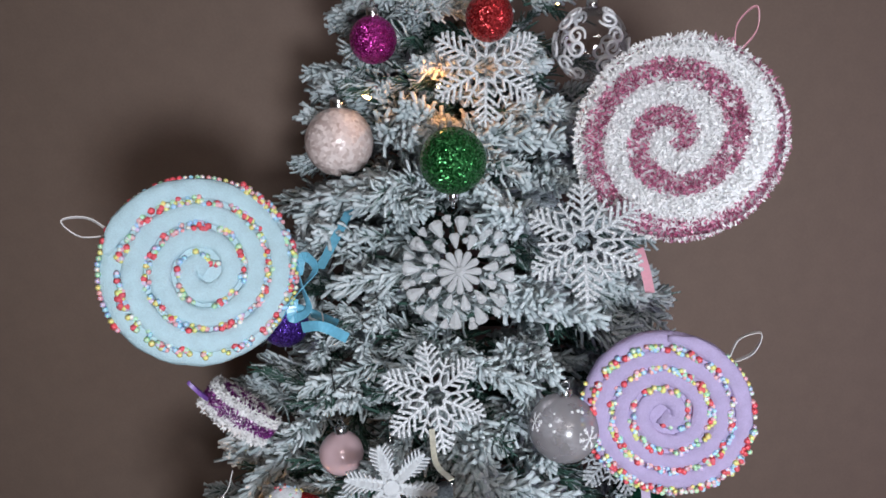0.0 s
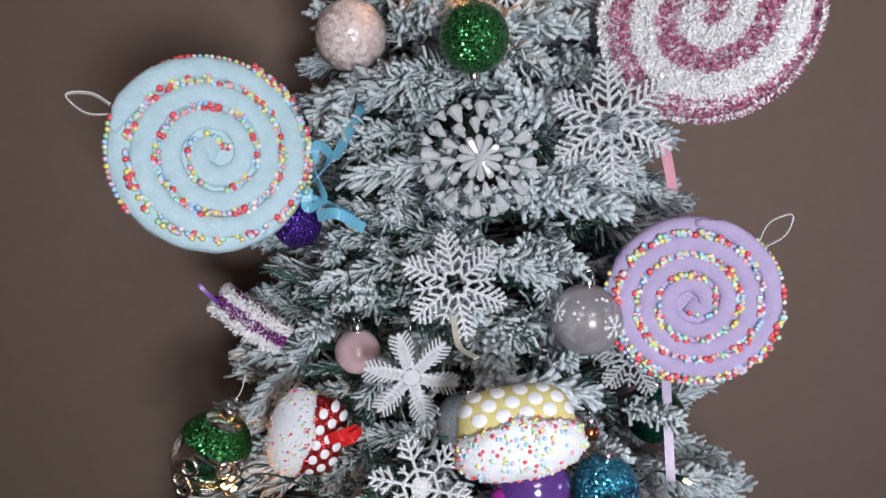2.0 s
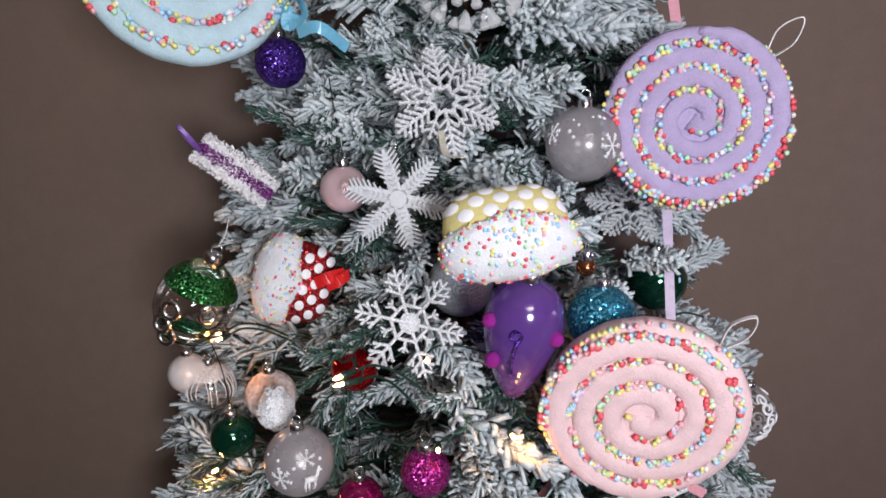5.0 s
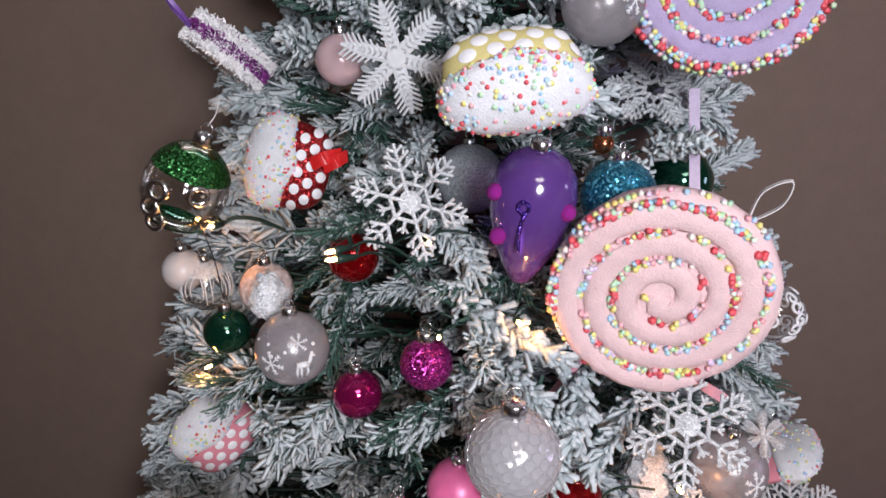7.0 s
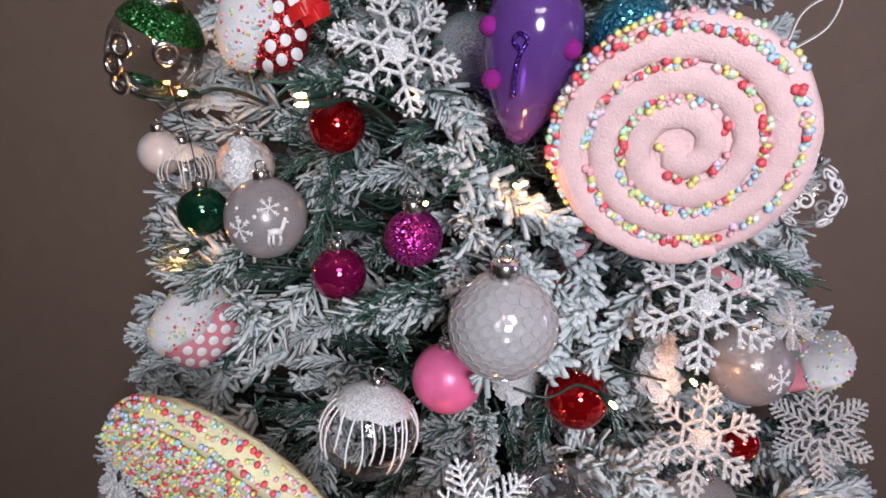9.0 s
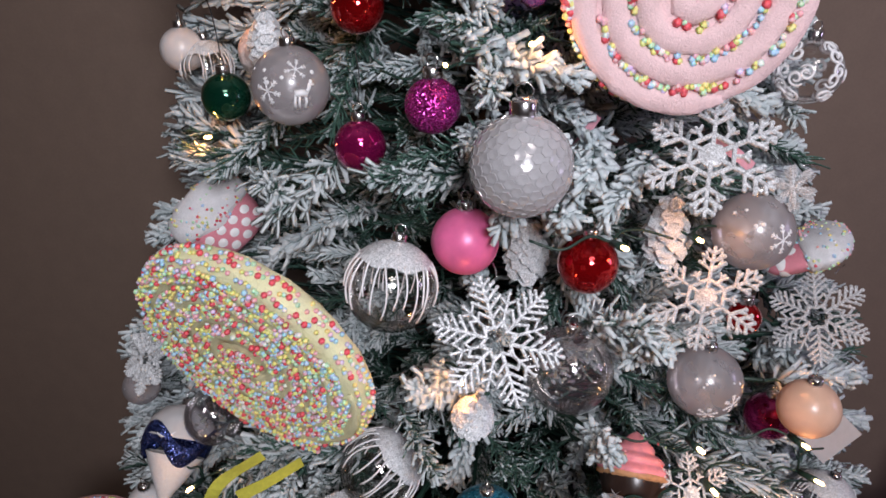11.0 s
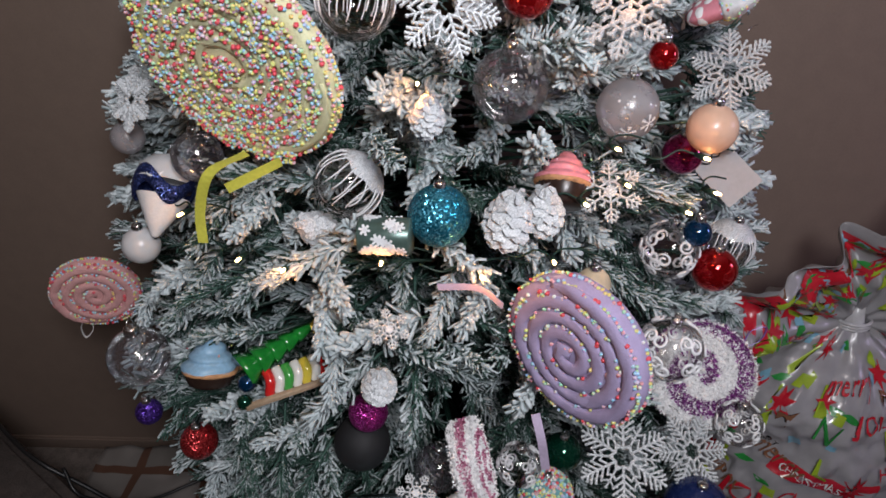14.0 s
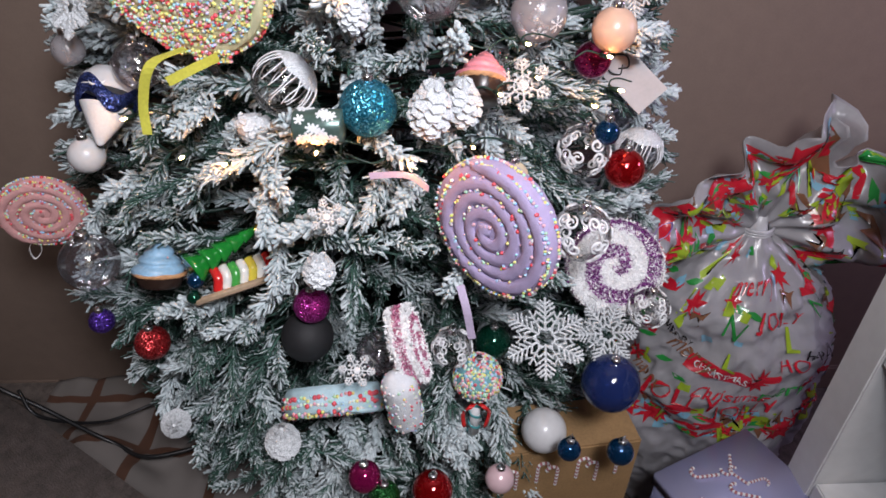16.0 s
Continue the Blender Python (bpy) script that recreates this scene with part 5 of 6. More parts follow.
def train_sleigh(place, normal, label):
    """A little wooden sled laden with striped rolls and a green glass tree."""
    root = empty("sled_ornament", place, facing(place, normal, 2) @ Matrix.Scale(1.2, 4), label, "sled ornament", HANG)
    bm = bmesh.new()
    box(bm, (-0.045, -0.026, -0.006), (0.045, -0.019, 0.012), bevel=0.002)
    part("runner", bm, plain("pale_wood", (0.42, 0.30, 0.20), 0.6, scale=180, vary=0.2), root, "pale wooden runner")
    stripes = ((0.6, 0.02, 0.02), (0.75, 0.74, 0.70), (0.05, 0.32, 0.06), (0.75, 0.74, 0.70), (0.62, 0.5, 0.06), (0.75, 0.74, 0.70), (0.6, 0.02, 0.02))
    for k, c in enumerate(stripes):
        bm = bmesh.new()
        x = -0.018 + 0.0095 * k
        tube(bm, smooth_path([(x, -0.018, 0.004), (x + 0.004, -0.006, 0.009), (x + 0.003, 0.006, 0.006)]), 0.0052, 8)
        part("roll", bm, plain("enamel_%d" % (k if k not in (3, 5, 6) else {3: 1, 5: 1, 6: 0}[k]), c, 0.15, scale=100, vary=0.1, coat=0.5), root)
    bm = bmesh.new()
    for i in range(5):
        x, w = -0.030 + 0.015 * i, 0.019 - 0.0028 * i
        lathe(bm, [(0.0, -0.004), (w, -0.006), (w * 0.9, 0.0), (w * 0.35, 0.016), (0, 0.02)], 11, facing((x, 0.014 + 0.0045 * i, 0.002), (0.95, 0.3, 0.0)), lambda a, i: 1 + 0.12 * math.cos(5 * a))
    part("glass_tree", bm, plain("green_enamel", (0.01, 0.22, 0.03), 0.15, scale=100, vary=0.2, coat=0.6), root, "green enamel tree")
    bm = bmesh.new()
    lathe(bm, [(0.0, 0.006), (0.003, 0.002), (0.009, 0.0), (0.0, -0.004)], 5, facing((0.048, 0.034, 0.004), (0.2, 0, 1)))
    part("star", bm, plain("gold_enamel", (0.55, 0.38, 0.06), 0.25, 0.5, scale=100), root, "gold star", smooth=False)
    bm = bmesh.new()
    lathe(bm, ball_profile(0.009, 8), 12, Matrix.Translation((-0.036, 0.0, 0.005)))
    part("blue_knob", bm, S_BLUE, root)
    bm = bmesh.new()
    lathe(bm, ball_profile(0.008, 8), 12, Matrix.Translation((-0.043, -0.017, 0.006)))
    part("green_knob", bm, S_GREEN, root)
    keep_clear(place, 0.045)


train_sleigh((-0.166, 0.440, 0.538), (0.323, -0.634, 0.703), "painted sled ornament with green tree and striped rolls")


def cake_pop(place, r, label):
    root = empty("cake_pop_ornament", place, None, label, "cake pop ornament", HANG)
    bm = bmesh.new()
    lathe(bm, ball_profile(r, 16), 28)
    part("ball", bm, plain("teal_candy", (0.16, 0.36, 0.40), 0.4, scale=150), root)
    bm = bmesh.new()
    for i in range(1050):
        h = 1 - 2 * RNG.random()
        a = RNG.uniform(0, 6.283)
        p = Vector((math.sqrt(1 - h * h) * math.cos(a), math.sqrt(1 - h * h) * math.sin(a), h)) * r
        if h > -0.25 or RNG.random() < 0.25:
            bead(bm, p, r * RNG.uniform(0.05, 0.085), pick_bead() if h > -0.25 else 5)
    part("sprinkle_trim", bm, BEADS, root)["kind"] = "stuff"
    bm = bmesh.new()
    tube(bm, [(0, 0, -r), (0, -0.004, -r * 3.2)], r * 0.24, 10)
    st = part("stick", bm, WHITE_MATT, root)
    bm = bmesh.new()
    tube(bm, [(r * 0.22 * math.cos(i * 0.5), r * 0.22 * math.sin(i * 0.5) - 0.004 * i / 44, -r - r * 2.2 * i / 44) for i in range(45)], r * 0.075, 5)
    part("stripe", bm, plain("teal_paint", (0.05, 0.26, 0.28), 0.35, scale=150), st, "teal spiral stripe")
    bm = bmesh.new()
    for k in (-1, 1):
        ribbon(bm, smooth_path([(0, -r * 0.3, -r * 1.1), (k * r * 0.35, -r * 0.6, -r * 1.2), (k * r * 0.55, -r * 0.45, -r * 1.7), (k * r * 0.45, -r * 0.4, -r * 2.6)]), 0.006, ((1, 0, 0), (1, 0.2, 0)))
    part("bow", bm, RED_SATIN, root, "red satin ribbon")
    cap_and_hook(root, r, 0.8)
    keep_clear(place, r)
    keep_clear(Vector(place) - Vector((0, 0, r * 2)), r * 0.6)


cake_pop((0.167, 0.385, 0.389), 0.0340, "cake pop ornament covered in sprinkles on striped stick")


def tin_ornament(place, r, axis, label):
    root = empty("drum_ornament", place, facing(place, axis), label, "drum ornament", HANG)
    bm = bmesh.new()
    lathe(bm, [(0, -r), (r * 0.66, -r), (r * 0.7, -r * 0.94), (r * 0.7, r * 0.94), (r * 0.66, r), (0, r)], 32)
    part("drum", bm, plain("grey_green_metal", (0.10, 0.16, 0.14), 0.3, 0.4, scale=120), root)
    for _ in range(30):
        bm = bmesh.new()
        a, z = RNG.uniform(0, 6.283), RNG.uniform(-0.75, 0.75) * r
        d = Vector((math.cos(a), math.sin(a), 0))
        for k in range(3):
            m = facing(d * r * 0.7 + Vector((0, 0, z)), d, 60 * k + 20)
            box(bm, (-r * 0.22, -r * 0.045, -0.0005), (r * 0.22, r * 0.045, 0.001), m)
        part("printed_flake", bm, WHITE_PRINT, root, "white printed flake", smooth=False)
    keep_clear(place, r * 0.9)


tin_ornament((-0.027, 0.394, 0.766), 0.0263, (1, -0.1, 0.05), "grey green drum ornament with white flake print")


def paper_tag(place, normal, roll, label):
    """A stiff white card with cut corners, and a black wire loop through it."""
    root = empty("paper_tag", place, facing(place, normal, roll), label, "gift tag", HANG)
    bm = bmesh.new()
    rim = [(-0.04, -0.027), (0.04, -0.027), (0.04, 0.027), (-0.04, 0.027), (-0.05, 0.0)]
    lo = [bm.verts.new((x, y, -0.0008 + 0.9 * x * x)) for x, y in rim]
    hi = [bm.verts.new((x, y, 0.0008 + 0.9 * x * x)) for x, y in rim]
    bm.faces.new(hi)
    bm.faces.new(lo[::-1])
    for k in range(5):
        bm.faces.new((lo[k], lo[(k + 1) % 5], hi[(k + 1) % 5], hi[k]))
    part("card", bm, plain("dull_white_card", (0.46, 0.44, 0.45), 0.7, scale=200, vary=0.06), root, smooth=False)
    for k in (-1, 1):
        bm = bmesh.new()
        tube(bm, smooth_path([(-0.05, 0.006 * k, 0.004), (-0.035, 0.016 * k, 0.008), (-0.022, 0.008 * k, 0.005), (-0.03, -0.004 * k, 0.004)]), 0.0012, 5)
        part("wire_loop", bm, BLACK, root)
    keep_clear(place, 0.03)


paper_tag((0.405, 0.650, 0.722), (-0.30, -0.80, 0.52), -38, "stiff white paper tag at the tree's side")

# ribbons
hanging_ribbon([(0.211, 0.641, 1.329), (0.214, 0.630, 1.275), (0.214, 0.608, 1.218)], 0.0095, LILAC_SATIN, "lilac satin ribbon hanging down from a lollipop")
hanging_ribbon([(-0.097, 0.704, 1.595), (-0.111, 0.666, 1.565), (-0.121, 0.642, 1.544)], 0.010, BLUE_SATIN, "light blue satin ribbon tied to a branch")
hanging_ribbon([(-0.132, 0.601, 1.497), (-0.112, 0.592, 1.501), (-0.091, 0.608, 1.484)], 0.010, BLUE_SATIN, "light blue satin ribbon end on branch", ((0, 0, 1), (0, 0, 1)))
hanging_ribbon([(-0.159, 0.412, 0.843), (-0.187, 0.384, 0.835), (-0.203, 0.385, 0.795), (-0.204, 0.379, 0.762)], 0.010, YELLOW_SATIN, "olive yellow satin ribbon trailing from a lollipop")
hanging_ribbon([(-0.129, 0.419, 0.832), (-0.154, 0.402, 0.824), (-0.178, 0.396, 0.813)], 0.010, YELLOW_SATIN, "olive yellow satin ribbon end", ((0, 0, 1), (0, 0.2, 1)))
hanging_ribbon([(0.126, 0.307, 0.614), (0.134, 0.298, 0.585), (0.143, 0.301, 0.539)], 0.009, LILAC_SATIN, "lilac satin ribbon trailing from a lollipop")
hanging_ribbon([(0.025, 0.394, 0.705), (0.067, 0.386, 0.710), (0.091, 0.362, 0.706)], 0.008, LILAC_SATIN, "lilac satin ribbon tied to a branch", ((0, 0, 1), (0, 0, 1)))
hanging_ribbon([(-0.010, 0.553, 1.418), (-0.006, 0.520, 1.404), (0.007, 0.490, 1.406)], 0.005, CREAM, "cream satin ribbon holding a cupcake ornament")
hanging_ribbon([(0.114, 0.575, 1.090), (0.098, 0.583, 1.060), (0.088, 0.593, 1.035)], 0.008, PINK_SATIN, "pink satin ribbon trailing from a lollipop")
hanging_ribbon([(0.222, 0.594, 1.063), (0.236, 0.581, 1.058), (0.257, 0.587, 1.042)], 0.010, PINK_SATIN, "pink satin ribbon trailing from a lollipop", ((0, 0, 1), (0, 0, 1)))
hanging_ribbon([(0.198, 0.665, 1.559), (0.211, 0.680, 1.532), (0.222, 0.694, 1.504)], 0.010, PINK_SATIN, "pink satin ribbon end behind a snowflake")

# fairy lights
bulb((-0.005, 0.695, 1.719), (0.2, -1, 0.2), 0.075)
bulb((0.131, 0.814, 1.814), (0.2, -1, 0.4))
bulb((-0.076, 0.721, 1.708), (-0.6, -0.6, 0.2))
bulb((-0.248, 0.659, 1.194), (-0.2, -1, 0.2), 0.075)
bulb((-0.094, 0.503, 1.222), (-0.6, -0.8, 0.1))
bulb((0.050, 0.518, 1.156), (0.2, -1, 0.2), 0.075)
bulb((-0.251, 0.614, 1.057), (-0.3, -1, 0.2), 0.075)
bulb((0.230, 0.615, 1.215), (0.5, -1, 0.2))
bulb((-0.015, 0.523, 1.139), (0, -1, 0.3))
bulb((-0.237, 0.629, 1.201), (-0.2, -1, 0.2), 0.075)
bulb((-0.092, 0.501, 1.216), (-0.8, -0.6, 0.1))
bulb((-0.025, 0.556, 1.211), (0.1, -1, 0.2))
bulb((0.192, 0.504, 1.005), (0.1, -1, 0.2), 0.075)
bulb((0.120, 0.449, 1.020), (0.3, -1, 0.2))
bulb((0.003, 0.436, 0.907), (0.0, -1, 0.2), 0.075)
bulb((0.199, 0.445, 0.842), (0.3, -1, 0.2), 0.055)
bulb((0.308, 0.492, 0.813), (0.3, -1, 0.2))
bulb((-0.268, 0.490, 0.731), (-0.3, -1, 0.2), 0.055)
bulb((-0.137, 0.412, 0.711), (-0.2, -1, 0.2), 0.055)
bulb((-0.191, 0.435, 0.708), (-0.2, -1, 0.2))
bulb((-0.032, 0.392, 0.736), (0.0, -1, 0.2), 0.055)
bulb((0.069, 0.390, 0.723), (0.2, -1, 0.2), 0.055)
bulb((0.140, 0.385, 0.746), (0.0, -1, 0.3))
bulb((0.289, 0.460, 0.764), (0.4, -1, 0.2), 0.055)
bulb((0.329, 0.495, 0.770), (0.6, -1, 0.2))
bulb((0.213, 0.436, 0.807), (0.2, -1, 0.2))
bulb((0.169, 0.414, 0.796), (0.2, -1, 0.2))
bulb((0.346, 0.584, 0.804), (0.5, -1, 0.2), 0.055)


# ---- the floor round the tree ----
def tree_skirt():
    """A white checked cloth that lies in folds on the low platform at the foot of the tree."""
    bm = bmesh.new()
    nx, ny = 90, 40
    rows = []
    for j in range(ny + 1):
        rows.append([])
        for i in range(nx + 1):
            x, y = -0.66 + 1.04 * i / nx, 0.37 + 0.40 * j / ny
            f = 0.5 + 0.5 * math.sin(9 * x + 14 * y + 3 * noise.noise(Vector((x, y, 0)) * 5))
            rows[-1].append(bm.verts.new((x, y, 0.008 + 0.055 * f * f + 0.02 * abs(noise.noise(Vector((x, y, 1)) * 14)))))
    for a, b in zip(rows, rows[1:]):
        for k in range(nx):
            bm.faces.new((a[k], a[k + 1], b[k + 1], b[k]))
    m, nt, p = nodes_of("dimmed_checked_cloth")
    tc = nt.nodes.new("ShaderNodeTexCoord")
    br = add(nt, "ShaderNodeTexBrick", Scale=4.2)
    br.offset = 0.0
    # white checks coloured dark: the dimness at the tree's foot is painted in
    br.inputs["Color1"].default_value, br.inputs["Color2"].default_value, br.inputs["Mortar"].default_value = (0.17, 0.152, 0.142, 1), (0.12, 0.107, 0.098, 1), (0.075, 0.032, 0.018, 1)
    br.inputs["Mortar Size"].default_value, br.inputs["Brick Width"].default_value, br.inputs["Row Height"].default_value = 0.04, 0.6, 0.6
    nt.links.new(tc.outputs["Object"], br.inputs["Vector"])
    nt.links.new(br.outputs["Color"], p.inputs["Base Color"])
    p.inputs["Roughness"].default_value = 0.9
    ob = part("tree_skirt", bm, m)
    ob.modifiers.new("thickness", "SOLIDIFY").thickness = 0.004
    tagged(ob, "white and brown checked cloth in folds round the tree's foot", "tree skirt")
    bm = bmesh.new()
    # edges placed to fit the camera's view, so they hide the baseboard
    box(bm, (-1.3, -0.4, FLOOR), (-0.2, 0.78, 0.0), bevel=0.006)
    box(bm, (-0.199, 0.36, FLOOR), (0.42, 0.98, 0.0), bevel=0.006)
    tagged(part("platform", bm, CARPET, smooth=False), "made-up low platform under the tree, edges fitted to the view", "platform")


tree_skirt()


def ottoman():
    d = Vector((0.33, -0.235, 0)).normalized()
    n = Vector((d.y, -d.x, 0))
    m = Matrix((d, -n, (0, 0, 1))).transposed().to_4x4()
    m.translation = (-0.63, 0.575, 0)
    root = empty("ottoman", (0, 0, 0), m, "low brown grey upholstered ottoman beside the tree", "ottoman")
    cloth = plain("brown_upholstery", (0.085, 0.068, 0.062), 0.95, scale=380, vary=0.4, bump=1.0)
    bm = bmesh.new()
    box(bm, (-0.5, -0.9, 0.0), (0.55, -0.02, 0.12), bevel=0.012)
    part("base", bm, cloth, root)
    bm = bmesh.new()
    box(bm, (-0.52, -0.92, 0.122), (0.57, 0.0, 0.2), bevel=0.022)
    part("cushion", bm, cloth, root)


ottoman()


def power_cable():
    bm = bmesh.new()
    tube(bm, smooth_path([(-0.95, 0.78, 0.206), (-0.80, 0.685, 0.206), (-0.655, 0.58, 0.205), (-0.57, 0.565, 0.15), (-0.47, 0.56, 0.06), (-0.38, 0.53, 0.055), (-0.2, 0.60, 0.055), (0.0, 0.72, 0.05)], 8), 0.004, 8)
    tube(bm, smooth_path([(-0.60, 0.57, 0.19), (-0.565, 0.545, 0.15), (-0.50, 0.60, 0.07), (-0.42, 0.66, 0.055), (-0.30, 0.72, 0.055)], 8), 0.003, 8)
    tagged(part("power_cable", bm, BLACK), "black twisted power cable lying over the tree skirt", "cable")


power_cable()


# ---- the gift bag ----
BAG = Vector((0.75, 0.77, 0.0))


def bag_skin(u, v):
    """The crumpled skin of the bag: u round it (0.75 faces the room), v from the floor to the neck."""
    a = 2 * math.pi * u
    if v < 0.66:
        q = 0.165 + 0.035 * math.sin(math.pi * v / 0.66 * 0.75)
    else:
        q = 0.026 + 0.1637 * math.cos(min(1.0, (v - 0.66) / 0.34) * math.pi / 2) ** 0.9
    d = Vector((math.cos(a) * 1.2, math.sin(a) * 0.82, 0))
    p = d * q + Vector((0, 0, FLOOR + 0.7 * v))
    f = 0.018 * noise.noise(p * 9) + 0.030 * (0.25 - abs(noise.noise(p * 13))) + 0.014 * (0.25 - abs(noise.noise(p * 31))) + 0.004 * noise.noise(p * 60)
    f += 0.012 * math.sin(a * 11 + 3 * noise.noise(p * 5)) * max(0.0, (v - 0.66) / 0.34) * (1.25 - v)
    return BAG + p + d * f


TOP_REACH = ((-40, 0.09), (-20, 0.23), (0, 0.27), (18, 0.22), (34, 0.26), (46, 0.20), (60, 0.15), (70, 0.25), (84, 0.26), (98, 0.17), (120, 0.17), (145, 0.19), (165, 0.21), (185, 0.22), (202, 0.13))


def top_skin(u, v):
    """The loose gathered top above the neck: a crumpled fan of pointed flaps, folded double."""
    w = 2 * u % 2.0
    back = w > 1.0
    w = 2.0 - w if back else w
    deg = 202 - 242 * w
    for (a0, q0), (a1, q1) in zip(TOP_REACH, TOP_REACH[1:]):
        if deg <= a1:
            reach = q0 + (q1 - q0) * max(0.0, (deg - a0) / (a1 - a0))
            break
    a = radians(deg)
    q = 0.02 + v * (reach - (0.03 if back else 0.0))
    p = Vector((q * math.cos(a), 0.0, 0.385 + q * math.sin(a)))
    pleat = (0.03 * math.sin(11 * a + 2 * noise.noise(p * 6)) + 0.10 * noise.noise(p * 9) + 0.035 * noise.noise(p * 30)) * v
    p.y = pleat * (0.8 if back else 1.0) + (0.05 if back else -0.012) * math.sin(math.pi * min(1.0, v * 0.8 + 0.2)) - 0.03 * v
    return BAG + p


def skin_mesh(bm, skin, nu, nv):
    rows = [[bm.verts.new(skin(k / nu, i / nv)) for k in range(nu)] for i in range(nv + 1)]
    for a, b in zip(rows, rows[1:]):
        for k in range(nu):
            bm.faces.new((a[k], a[(k + 1) % nu], b[(k + 1) % nu], b[k]))


def laid(skin, u0, v0, size, turn, x, y, lift=0.0022):
    """A point of a flat print, laid on the skin near (u0, v0)."""
    c, s = math.cos(turn), math.sin(turn)
    x, y = (c * x - s * y) * size, (s * x + c * y) * size
    u, v = u0 + x / (2 * math.pi * 0.2), v0 + y / (0.7 if skin is bag_skin else 0.2)
    v = max(0.0, min(1.0, v))
    p = skin(u, v)
    du, dv = skin(u + 0.004, v) - p, skin(u, min(1.0, v + 0.01)) - p
    n = du.cross(dv)
    n = n.normalized() if n.length > 1e-9 else Vector((0, -1, 0))
    return p + n * lift


def print_patch(bm, skin, u, v, size, turn, outline, grid=4):
    """A filled printed shape. outline: corners (x, y); four corners make a finely laid block."""
    if len(outline) == 4:
        A, B, C, D = [Vector(p) for p in outline]
        rows = [[bm.verts.new(laid(skin, u, v, size, turn, *(A.lerp(B, i / grid).lerp(D.lerp(C, i / grid), j / grid)))) for i in range(grid + 1)] for j in range(grid + 1)]
        for a, b in zip(rows, rows[1:]):
            for k in range(grid):
                bm.faces.new((a[k], a[k + 1], b[k + 1], b[k]))
        return
    mid = bm.verts.new(laid(skin, u, v, size, turn, 0, 0))
    rim = [bm.verts.new(laid(skin, u, v, size, turn, x, y)) for x, y in outline]
    for k in range(len(rim)):
        bm.faces.new((rim[k], rim[(k + 1) % len(rim)], mid))


def letters(text, slant=0.0):
    """The triangles of a word in the built-in font, one unit high and centred."""
    cu = bpy.data.curves.new("word", "FONT")
    cu.body, cu.align_x, cu.align_y, cu.shear, cu.resolution_u = text, "CENTER", "CENTER", slant, 3
    ob = bpy.data.objects.new("word", cu)
    scene.collection.objects.link(ob)
    me = bpy.data.meshes.new_from_object(ob.evaluated_get(bpy.context.evaluated_depsgraph_get()))
    out = [v.co.copy() for v in me.vertices], [tuple(p.vertices) for p in me.polygons]
    bpy.data.objects.remove(ob)
    bpy.data.meshes.remove(me)
    return out


